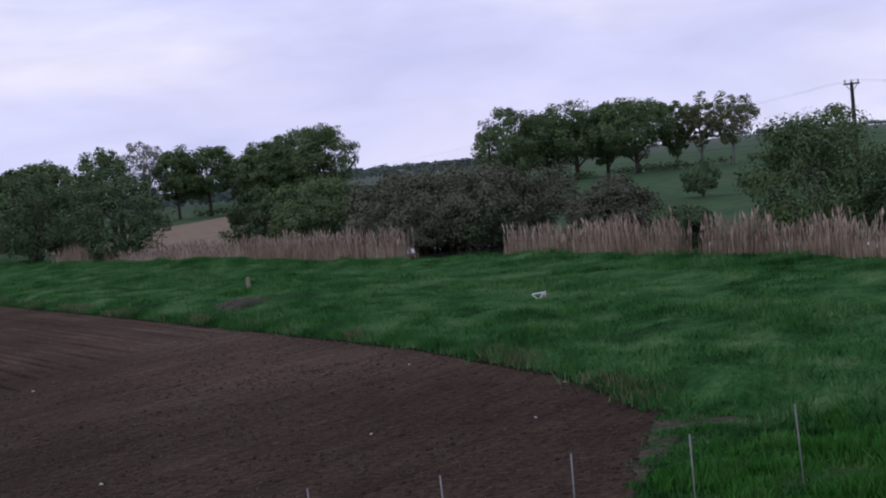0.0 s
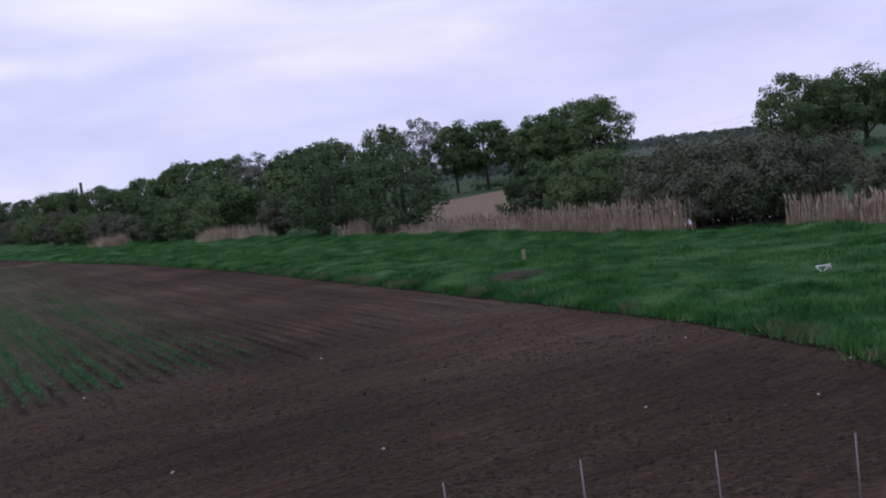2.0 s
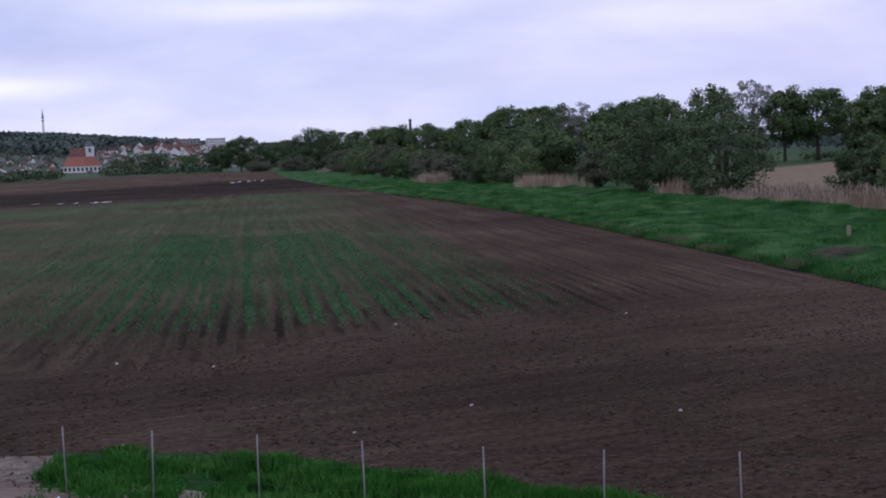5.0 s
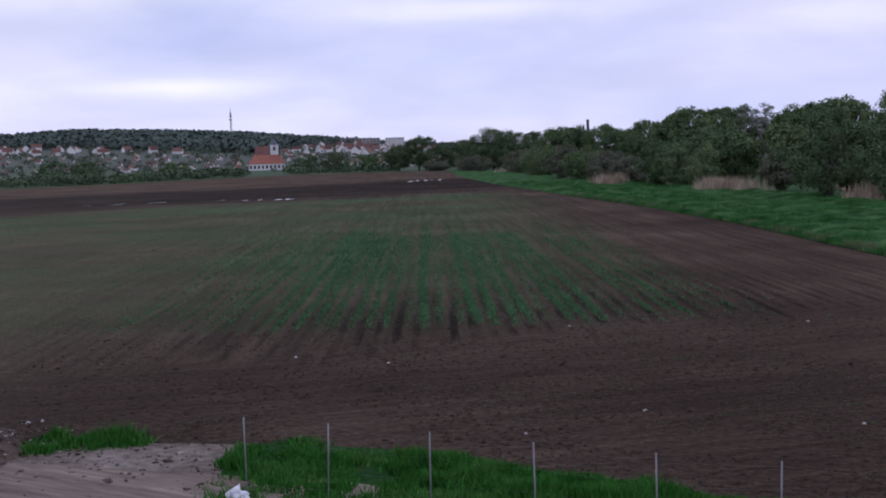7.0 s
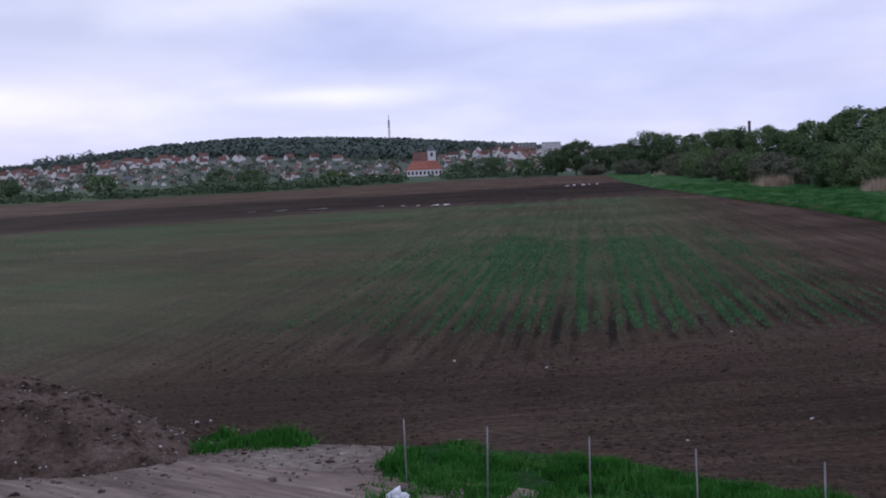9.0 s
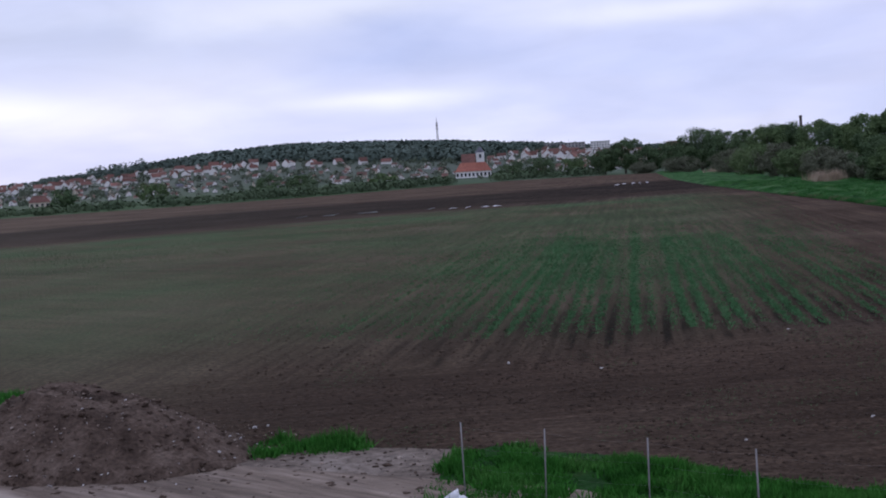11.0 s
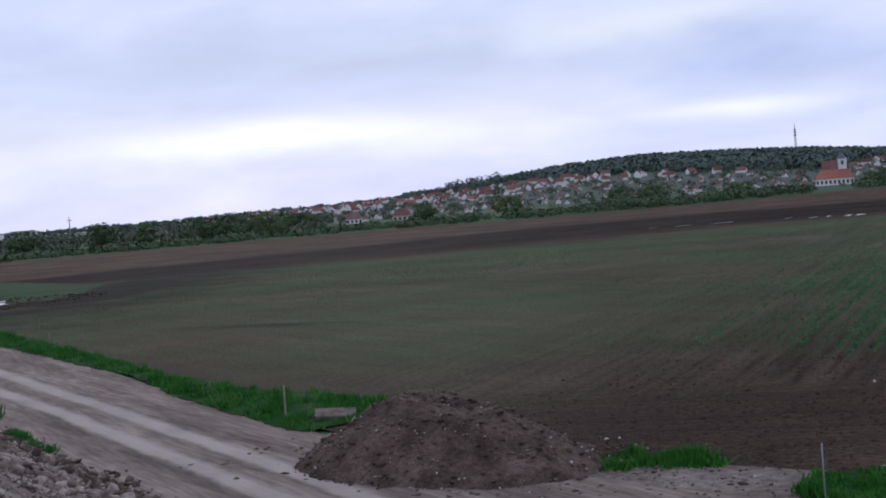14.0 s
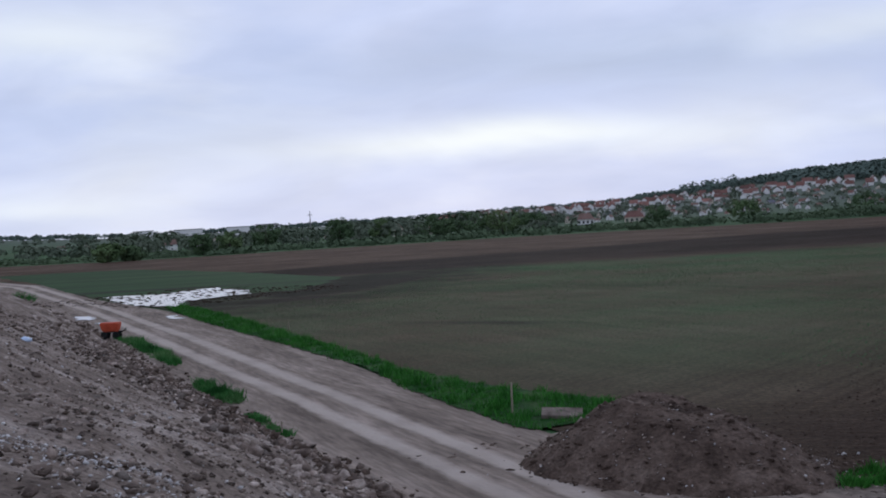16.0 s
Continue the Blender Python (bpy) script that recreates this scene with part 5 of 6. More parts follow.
tagged(new("pale_gravel", lumps_mesh("pale_gravel", pts, 0.005 + 0.014 * rr.random(1300) ** 2, M_PALESTONE, rr)), "pale crushed gravel spilled on the embankment shoulder", "gravel", kind="stuff")

# ---------------------------------------------------------------- fence, stakes and small things
POSTS = [(-3.87, 23.53), (-2.24, 22.78), (-0.33, 21.8), (1.46, 20.75), (3.35, 19.78), (5.14, 19.02), (7.17, 18.27), (9.39, 17.83), (11.12, 16.55), (13.19, 15.78), (15.22, 15.02), (17.9, 14.9)]
fence = tagged(new("wire_fence"), "thin wire fence on slim steel posts", "fence")
pv, pf = [], []
tube(pv, pf, [(0, 0, -0.2), (0, 0, 0.8), (0.004, 0.0, 1.6)], [0.016, 0.016, 0.015], 8)
post_me = mesh("post", pv, pf, M_STEEL, True)
for x, y in POSTS:
    ob = part_of("post", post_me, fence)
    ob.location = (x, y, 0)
    ob.rotation_euler = (rng.normal() * 0.012, rng.normal() * 0.012, rng.uniform(0, 6))
for zz in (0.35, 0.75, 1.15, 1.52):
    wv, wf = [], []
    pts = []
    for (x1, y1), (x2, y2) in zip(POSTS, POSTS[1:]):
        for k in range(4):
            f = k / 4
            pts.append((x1 + (x2 - x1) * f, y1 + (y2 - y1) * f, zz - 0.05 * math.sin(math.pi * f)))
    pts.append((*POSTS[-1], zz))
    tube(wv, wf, pts, [0.0008] * len(pts), 4)
    part_of("wire", mesh("wire", wv, wf, M_STEEL, True), fence)


def stake(x, y, z, h, w, label):
    bm = bmesh.new()
    box(bm, -w / 2, w / 2, -w / 2, w / 2, -0.3, h, w * 0.12)
    for v in bm.verts:
        if v.co.z > h * 0.9:
            v.co.x *= 0.8
    ob = tagged(part("wooden_stake", bm, M_WOOD), label, "stake")
    ob.matrix_basis = pose(x, y, z, rng.normal() * 1.5, rng.normal() * 1.5, rng.uniform(0, 90))


stake(-22.4, 34.1, 0.0, 1.05, 0.06, "pale wooden marker stake in the grass verge")
stake(-27.0, 28.1, 0.05, 0.5, 0.05, "short pale wooden stake at the rubble foot")
stake(33.7, 68.9, 0.2, 0.9, 0.2, "short weathered wooden marker post in the meadow")
stake(-54.5, 58.0, 0.0, 0.5, 0.06, "small pale stake at the edge of the field")
bm = box(bmesh.new(), -0.65, 0.65, -0.36, 0.36, 0.0, 0.14, 0.02)
ob = tagged(part("concrete_slab", bm, M_SAND), "pale concrete slab lying in the grass verge", "slab")
ob.matrix_basis = pose(-20.4, 33.9, 0.1, 12, 3, 30)
stone(-18.2, 31.0, 0.25, 0.3, "large pale stone beside the earth heap", "stones by the heap")

# pale stones and litter lying on the field
for x, y in ((4.6, 45.9), (-1.8, 38.8), (9.6, 28.4), (1.8, 28.4), (-3.4, 28.7), (13.3, 45.4), (-4.9, 40.4), (4.9, 30.6), (16.1, 26.9), (19.5, 24.5), (23.1, 27.5), (22.9, 35.3), (-10.6, 31.2), (-10.3, 31.4), (1.0, 23.3)):
    ob = tagged(new("stone", lumps_mesh("stone", [(0, 0, 0)], [1.0], M_PALESTONE, rng, 0.7)), "small pale stone lying on the ploughed soil", "stone", "stones on the field")
    ob.location, ob.scale = (x, y, 0.02), (0.046,) * 3
sack = tagged(new("plastic_sack", lumps_mesh("plastic_sack", [(-0.07, 0, 0.06), (0.09, 0.03, 0), (0.2, -0.02, -0.04), (-0.02, 0.06, 0.0), (0.0, -0.05, -0.02)], [0.15, 0.13, 0.1, 0.14, 0.13], M_PLASTIC, np.random.default_rng(3), 0.9)), "crumpled white plastic sack by the fence", "sack")
sack.location = (-4.05, 23.3, 0.1)
film = tagged(new("plastic_sheet", lumps_mesh("plastic_sheet", [(0, 0, 0)], [0.17], M_BLUE, np.random.default_rng(4), 0.3)), "crumpled pale blue plastic on the rubble", "litter")
film.location = (-25.2, 17.8, 4.2)

junk = tagged(new("broken_frame"), "white tubular frame thrown away in the grass", "litter")
p = at(-39.2, 55.4)
junk.location = (p.x, p.y, 0.22)
junk.scale = (0.78, 0.78, 0.78)
for name, pts, rr, m in (("tube", [(-0.38, 0, 0.38), (0.3, 0.05, 0.42)], 0.045, M_PLASTIC), ("tube", [(-0.38, 0, 0.38), (-0.02, -0.05, 0.0)], 0.045, M_PLASTIC), ("tube", [(0.3, 0.05, 0.42), (-0.02, -0.05, 0.0)], 0.045, M_PLASTIC), ("tube", [(0.36, 0.05, 0.5), (0.42, 0.0, 0.0)], 0.05, M_PLASTIC), ("bag", [(0.3, 0.0, 0.0), (0.32, 0, 0.2), (0.34, 0, 0.3)], 0.12, M_WOOD)):
    tv, tf = [], []
    tube(tv, tf, pts, [rr] * len(pts), 8)
    ob = part_of(name, mesh(name, tv, tf, m, True), junk)
    ob.rotation_euler = (0, 0, radians(-39))

# orange site barrow
cart = tagged(new("site_barrow"), "orange metal barrow standing by the rubble", "barrow")
cart.matrix_basis = pose(-63.6, 51.4, 0.06, 0, 0, 30) @ Matrix.Diagonal((0.95, 1, 1.12, 1))
bm = bmesh.new()
box(bm, -0.65, 0.65, -0.42, 0.42, 0.42, 0.95)
for v in bm.verts:
    if v.co.z < 0.6:
        v.co.x *= 0.78
        v.co.y *= 0.72
bmesh.ops.bevel(bm, geom=bm.edges[:], offset=0.07, segments=3, affect="EDGES")
part("tray", bm, M_ORANGE, cart, "faded orange steel tray")
for sx in (-0.38, 0.42):
    for sy in (-0.3, 0.3):
        bm = bmesh.new()
        bmesh.ops.create_cone(bm, cap_ends=True, segments=18, radius1=0.22, radius2=0.22, depth=0.1)
        bmesh.ops.bevel(bm, geom=[e for e in bm.edges], offset=0.02, segments=1, affect="EDGES")
        ob = part("wheel", bm, M_BLACK, cart, "black rubber wheel")
        ob.matrix_basis = pose(sx, sy, 0.22, 90, 0, 0)
tv, tf = [], []
tube(tv, tf, [(-0.6, -0.3, 0.4), (0.9, -0.3, 0.42), (1.05, 0, 0.6), (0.9, 0.3, 0.42), (-0.6, 0.3, 0.4)], [0.025] * 5, 6)
part_of("frame", mesh("frame", tv, tf, M_BLACK, True), cart)

# ---------------------------------------------------------------- standing water


def pool(name, poly, z, label, amp=0.5, step=0.6):
    return sheet(name, rough_edge(poly, step, amp), z, M_WATER, label, "water", "structure")


pool("flooded_patch", [(-109.5, 88.2), (-98, 80.2), (-88.5, 75.6), (-85.2, 76.2), (-89.0, 81), (-90.7, 86.5), (-90.5, 91), (-96, 96), (-106.0, 100.7), (-105.0, 95.0), (-104, 91)], 0.045, "shallow flood water on the field reflecting the sky", 1.6, 0.8)
x, y = rng.uniform(-110, -84, 2600), rng.uniform(75, 102, 2600)
tagged(new("flood_clods", lumps_mesh("flood_clods", np.stack([x, y, np.full(2600, 0.04)], 1)[:1500], 0.03 + 0.24 * rng.random(1500) ** 3, M_CLOD, rng, 0.25)), "clods of earth standing out of the flood water", "soil", kind="stuff")
pool("puddle", [(-85.5, 65.6), (-82.6, 63.6), (-80.2, 62.9), (-80.6, 63.6), (-84, 66.0)], 0.075, "bright puddle on the track", 0.55, 0.25)
pool("puddle", [(-77.2, 60.6), (-75.2, 59.7), (-75.0, 60.4), (-76.8, 61.2)], 0.075, "bright puddle on the track", 0.45, 0.25)
pool("puddle", [(-75.5, 66.2), (-72.2, 64.2), (-71.8, 64.8), (-75.0, 66.8)], 0.075, "bright puddle beside the track", 0.5, 0.25)
WET = [(-24.5, 201), (-27, 200.5), (-29.5, 202), (-31, 201.4), (-36, 205), (-45, 203), (-47.5, 202), (-51, 201), (-53, 200), (-57, 199), (-9, 307), (-7.8, 308), (-6.6, 311), (-5.4, 314), (-4.2, 315), (-3.1, 316), (-1.9, 316), (-0.8, 317)]
for x, y in WET:
    x, w = x + rng.normal() * 0.6, rng.uniform(0.4, 1.1)
    h = rng.uniform(1.8, 3.2) * (y / 200) ** 2.6
    if y > 250:
        # water here mirrors dark trees, so a white film colour stands for its shine
        w, h = w * 0.5, h * 0.6
        sheet("shine_strip", rough_edge([(x - w / 2, y - h), (x + w / 2, y - h * 0.7), (x + w / 2.2, y + h * 0.8), (x - w / 2.3, y + h)], 0.5, 0.5), 0.06, M_PLASTIC, "white strip for the wet shine on the far field", "water")
        continue
    pool("puddle", [(x - w / 2, y - h), (x + w / 2, y - h * 0.7), (x + w / 2.2, y + h * 0.8), (x - w / 2.3, y + h)], 0.02, "long puddle between the drill rows", 0.5, 0.5)

# ---------------------------------------------------------------- power line


def power_pole(x, y, z, h, turn, label):
    root = tagged(new("power_pole"), label, "power pole")
    root.matrix_basis = pose(x, y, z, 0, 0, turn)
    tv, tf = [], []
    tube(tv, tf, [(0, 0, -0.5), (0, 0, h * 0.5), (0, 0, h)], [0.19, 0.17, 0.13], 10)
    part_of("pole", mesh("pole", tv, tf, M_DARKWOOD, True), root)
    part("crossarm", box(bmesh.new(), -0.62, 0.62, -0.07, 0.07, h - 0.2, h - 0.06, 0.01), M_STEEL, root)
    for sx in (-0.5, 0.0, 0.5):
        tv, tf = [], []
        tube(tv, tf, [(sx, 0, h - 0.08), (sx, 0, h + 0.1), (sx, 0, h + 0.22)], [0.04, 0.075, 0.04], 8)
        part_of("insulator", mesh("insulator", tv, tf, M_PALESTONE, True), root)
    for sx in (-0.45, 0.45):
        tv, tf = [], []
        tube(tv, tf, [(sx, 0, h - 0.2), (0, 0, h - 0.8)], [0.03, 0.03], 6)
        part_of("brace", mesh("brace", tv, tf, M_STEEL, True), root)
    return root


P1, P2, P3, P0 = at(-53.65, 105), at(-37.6, 222), at(-29.0, 420), at(-75, 95)
power_pole(P1.x, P1.y, 0, 9.9, -60, "dark wooden power pole with steel crossarm")
power_pole(P2.x, P2.y, 0, 9.9, -60, "dark wooden power pole across the meadow")
power_pole(P3.x, P3.y, 0, 9.9, -60, "dark wooden power pole far in the meadow")
power_pole(P0.x, P0.y, 0, 9.9, -60, "dark wooden power pole with steel crossarm")
for a, b in ((P0, P1), (P1, P2), (P2, P3)):
    for k in (-0.5, 0.0, 0.5):
        off = Vector((math.cos(radians(-60)), math.sin(radians(-60)), 0)) * k
        tv, tf = [], []
        pts = []
        for i in range(13):
            f = i / 12
            p = a.lerp(b, f) + off
            pts.append((p.x, p.y, 10.1 - 4 * 1.6 * f * (1 - f)))
        tube(tv, tf, pts, [0.0035] * 13, 4)
        tagged(new("power_line", mesh("power_line", tv, tf, M_STEEL, True)), "thin overhead power line between wooden poles", "cable")

# ---------------------------------------------------------------- the town


def house(w, d, eave, ridge, wall_mat, roof_mat, label):
    """A small house with gables, tiled roof, chimney and windows; the ridge runs along x."""
    root = tagged(new("house"), label, "house", "houses of the town")
    bm = bmesh.new()
    prof = [(-d / 2, 0), (d / 2, 0), (d / 2, eave), (0, ridge - 0.15), (-d / 2, eave)]
    a = [bm.verts.new((-w / 2, y, z)) for y, z in prof]
    b = [bm.verts.new((w / 2, y, z)) for y, z in prof]
    bm.faces.new(a[::-1])
    bm.faces.new(b)
    for i in range(5):
        bm.faces.new((a[i], a[(i + 1) % 5], b[(i + 1) % 5], b[i]))
    bmesh.ops.recalc_face_normals(bm, faces=bm.faces[:])
    part("wall", bm, wall_mat, root)
    bm = bmesh.new()
    o = 0.4
    lowz = eave - o * (ridge - eave) / (d / 2)
    outer = [(-d / 2 - o, lowz), (0, ridge), (d / 2 + o, lowz), (d / 2 + o, lowz + 0.25), (0, ridge + 0.28), (-d / 2 - o, lowz + 0.25)]
    a = [bm.verts.new((-w / 2 - o, y, z)) for y, z in outer]
    b = [bm.verts.new((w / 2 + o, y, z)) for y, z in outer]
    bm.faces.new((a[0], a[1], a[4], a[5]))
    bm.faces.new((a[1], a[2], a[3], a[4]))
    bm.faces.new((b[5], b[4], b[1], b[0]))
    bm.faces.new((b[4], b[3], b[2], b[1]))
    for i in range(6):
        bm.faces.new((a[i], b[i], b[(i + 1) % 6], a[(i + 1) % 6]))
    bmesh.ops.recalc_face_normals(bm, faces=bm.faces[:])
    roof = part("roof", bm, roof_mat, root)
    part("chimney", box(bmesh.new(), w * 0.18, w * 0.18 + 0.7, -0.35, 0.35, ridge - 0.5, ridge + 1.1), M_CHIM, roof)
    win = quads_box(1.1, 1.3)
    storeys = (1.5,) if eave < 4 else (1.5, 4.2)
    for z in storeys:
        for x in (-w * 0.24, w * 0.24):
            for side in (-1, 1):
                ob = part_of("window", win, root)
                ob.location = (x, side * (d / 2 + 0.0), z + 0.3)
        for side in (-1, 1):
            ob = part_of("window", win, root)
            ob.location = (side * w / 2, 0, z + 0.3)
            ob.rotation_euler = (0, 0, radians(90))
    return root


WIN_CACHE = {}


def quads_box(w, h):
    if (w, h) not in WIN_CACHE:
        bm = box(bmesh.new(), -w / 2, w / 2, -0.06, 0.06, -h / 2, h / 2)
        me = bpy.data.meshes.new("window")
        bm.to_mesh(me)
        bm.free()
        me.materials.append(M_GLASS)
        WIN_CACHE[(w, h)] = me
    return WIN_CACHE[(w, h)]


KINDS = [
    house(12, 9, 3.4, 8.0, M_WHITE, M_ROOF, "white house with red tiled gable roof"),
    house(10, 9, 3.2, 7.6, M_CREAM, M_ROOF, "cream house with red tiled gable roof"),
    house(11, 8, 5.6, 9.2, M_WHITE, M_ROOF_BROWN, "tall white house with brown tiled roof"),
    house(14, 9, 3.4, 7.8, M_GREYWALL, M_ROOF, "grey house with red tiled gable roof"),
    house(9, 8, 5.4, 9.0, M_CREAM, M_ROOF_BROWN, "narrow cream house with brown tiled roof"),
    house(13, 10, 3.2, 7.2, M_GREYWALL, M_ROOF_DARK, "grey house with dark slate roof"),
]
SPOTS = []
for i in range(4000):
    a = rng.uniform(-1.0, 36)
    d = 640 + 600 * rng.random() ** 0.9
    if a > 27 and rng.random() < 0.55:
        continue
    top = np.interp(a, [-1, 3, 8, 14, 20, 26, 36], [1400, 1330, 860, 960, 1050, 1300, 1250])
    if d > top:
        continue
    p = at(a, d)
    if all((p.x - q[0]) ** 2 + (p.y - q[1]) ** 2 > 15.5 ** 2 for q in SPOTS):
        SPOTS.append((p.x, p.y))
    if len(SPOTS) >= 520:
        break
for i in range(26):
    p = at(rng.uniform(36, 54), rng.uniform(480, 900))
    SPOTS.append((p.x, p.y))
SPOTS.sort(key=lambda q: math.hypot(q[0], q[1]))
far_walls, far_roofs = [], []
for i, (x, y) in enumerate(SPOTS):
    face = math.degrees(math.atan2(-x, y))
    turn = face + (0 if rng.random() < 0.4 else 90) + rng.normal() * 14
    m = pose(x, y, land(x, y) - 0.3, 0, 0, turn) @ Matrix.Diagonal((*(rng.uniform(0.44, 0.72, 3)), 1))
    if i < len(KINDS):
        KINDS[i].matrix_basis = m
    elif i < 300:
        copy_thing(KINDS[int(rng.choice(6, p=[0.26, 0.2, 0.2, 0.1, 0.16, 0.08]))], m)
    else:
        # walls with gables, and two roof slopes with a little thickness
        w, d, e, r = 5.8, 4.4, 3.4 + 2 * (rng.random() < 0.3), 0.0
        r = e + 4.2
        q = [[m @ Vector((sx * w, yy, zz)) for yy, zz in ((-d, 0), (d, 0), (d, e), (0, r - 0.2), (-d, e))] for sx in (-1, 1)]
        far_walls += [[q[0][k] for k in (0, 1, 2, 4)], [q[1][k] for k in (0, 1, 2, 4)], [q[0][2], q[0][3], q[0][3], q[0][4]], [q[1][2], q[1][3], q[1][3], q[1][4]], [q[0][0], q[1][0], q[1][4], q[0][4]], [q[0][1], q[1][1], q[1][2], q[0][2]]]
        o = [[m @ Vector((sx * (w + 0.4), yy, zz)) for yy, zz in ((-d - 0.5, e - 0.4), (0, r), (d + 0.5, e - 0.4), (d + 0.5, e - 0.1), (0, r + 0.3), (-d - 0.5, e - 0.1))] for sx in (-1, 1)]
        far_roofs += [[o[0][5], o[1][5], o[1][4], o[0][4]], [o[0][4], o[1][4], o[1][3], o[0][3]], [o[0][0], o[0][1], o[0][4], o[0][5]], [o[0][1], o[0][2], o[0][3], o[0][4]], [o[1][0], o[1][1], o[1][4], o[1][5]], [o[1][1], o[1][2], o[1][3], o[1][4]]]
far_town = tagged(new("far_town"), "far white houses with red roofs up the hill", "houses", kind="stuff")
part_of("far_walls", quads_mesh("far_walls", far_walls, M_WHITE), far_town)
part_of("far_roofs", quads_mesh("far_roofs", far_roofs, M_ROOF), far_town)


def block(name, a, d, w, dep, h, wall, label, category="building", floors=4, cols=8, flat=True, turn=0.0, roof_mat=None):
    """A long building with rows of windows and a flat or hipped roof."""
    root = tagged(new(name), label, category)
    p = at(a, d, terrain(a, d) - 0.5)
    root.matrix_basis = pose(*p, 0, 0, a + turn)
    part("wall", box(bmesh.new(), -w / 2, w / 2, -dep / 2, dep / 2, 0, h), wall, root)
    if flat:
        part("roof", box(bmesh.new(), -w / 2 - 0.3, w / 2 + 0.3, -dep / 2 - 0.3, dep / 2 + 0.3, h, h + 0.5), roof_mat or M_GREYWALL, root)
    else:
        bm = bmesh.new()
        rh = dep * 0.5
        vs = [bm.verts.new(c) for c in ((-w / 2 - 0.4, -dep / 2 - 0.4, h), (w / 2 + 0.4, -dep / 2 - 0.4, h), (w / 2 + 0.4, dep / 2 + 0.4, h), (-w / 2 - 0.4, dep / 2 + 0.4, h), (-w / 2 + dep * 0.3, 0, h + rh), (w / 2 - dep * 0.3, 0, h + rh))]
        for f in ((0, 1, 5, 4), (1, 2, 5), (2, 3, 4, 5), (3, 0, 4), (3, 2, 1, 0)):
            bm.faces.new([vs[k] for k in f])
        part("roof", bm, roof_mat or M_ROOF, root)
    if cols:
        win = quads_box(w / cols * 0.5, h / floors * 0.45)
        for i in range(floors):
            for k in range(cols):
                ob = part_of("window", win, root)
                ob.location = (-w / 2 + (k + 0.5) * w / cols, -dep / 2, (i + 0.55) * h / floors)
    return root


block("manor", 7.9, 640, 18, 9, 3.6, M_WHITE, "long white building with big red hipped roof", floors=1, cols=9, flat=False, roof_mat=M_ROOF_RED)
block("apartment_block", 2.08, 1330, 20, 12, 10.0, M_WHITE, "pale apartment block on the rise behind town", floors=4, cols=7)
block("apartment_block", 3.7, 1340, 44, 12, 7.5, M_GREYWALL, "long grey apartment block on the rise", floors=3, cols=12)
block("apartment_block", 5.5, 1320, 22, 12, 5.5, M_WHITE, "white apartment block on the rise", floors=2, cols=8)
block("apartment_block", -1.2, 1000, 18, 10, 7.0, M_CREAM, "pale apartment block behind the trees", floors=3, cols=8, flat=False)
block("factory_hall", 45.2, 900, 16, 12, 7.5, M_WHITE, "white industrial hall on the far plain", floors=1, cols=0)
block("factory_hall", 47.4, 940, 20, 12, 7.5, M_WHITE, "white industrial hall on the far plain", floors=1, cols=0)
block("factory_hall", 43.9, 960, 17, 12, 8.0, M_GREYWALL, "grey industrial hall on the far plain", floors=2, cols=6)
block("factory_hall", 49.3, 950, 12, 12, 8.0, M_WHITE, "small white industrial hall on the plain", floors=1, cols=0)
block("farm_shed", 29.4, 600, 8, 6, 2.8, M_WHITE, "low white shed at the town edge", floors=1, cols=4, flat=False, roof_mat=M_ROOF_BROWN)
block("farm_shed", 27.2, 585, 9, 6, 2.8, M_CREAM, "low cream shed at the town edge", floors=1, cols=4, flat=False)

# two slim white silos on the plain
for a in (43.34, 43.62):
    silo = tagged(new("silo"), "slim white silo among trees on the plain", "silo", "silos on the plain")
    silo.location = at(a, 700, terrain(a, 700) - 0.3)
    tv, tf = [], []
    tube(tv, tf, [(0, 0, 0), (0, 0, 4), (0, 0, 7.6)], [0.75, 0.75, 0.75], 14)
    part_of("shaft", mesh("shaft", tv, tf, M_WHITE, True), silo)
    tv, tf = [], []
    tube(tv, tf, [(0, 0, 7.55), (0, 0, 7.9), (0, 0, 8.3)], [0.85, 0.7, 0.15], 14)
    part_of("cap", mesh("cap", tv, tf, M_GREYWALL, True), silo)

# church: white tower with a dark cap, behind the manor
ch = tagged(new("church"), "church with pale square tower and dark cap", "church")
p = at(7.55, 690, terrain(7.55, 690) - 0.5)
ch.matrix_basis = pose(*p, 0, 0, 8)
part("tower", box(bmesh.new(), -2.2, 2.2, -2.2, 2.2, 0, 12.5), M_WHITE, ch)
bm = bmesh.new()
bmesh.ops.create_cone(bm, cap_ends=True, segments=8, radius1=2.7, radius2=0.3, depth=3.0)
cap = part("cap", bm, M_ROOF_DARK, ch)
cap.location = (0, 0, 14.0)
bm = bmesh.new()
box(bm, -10, -2.6, -4, 4, 0, 7.0)
part("nave", bm, M_CREAM, ch)
bm = bmesh.new()
vs = [bm.verts.new(c) for c in ((-10.4, -4.5, 7), (-2.6, -4.5, 7), (-2.6, 4.5, 7), (-10.4, 4.5, 7), (-10.4, 0, 12), (-2.6, 0, 12))]
for f in ((0, 1, 5, 4), (2, 3, 4, 5), (0, 4, 3), (1, 2, 5), (3, 2, 1, 0)):
    bm.faces.new([vs[k] for k in f])
part("roof", bm, M_ROOF, ch)
for z in (5, 10.5):
    ob = part_of("window", quads_box(1.2, 2.0), ch)
    ob.location = (0, -2.6, z)

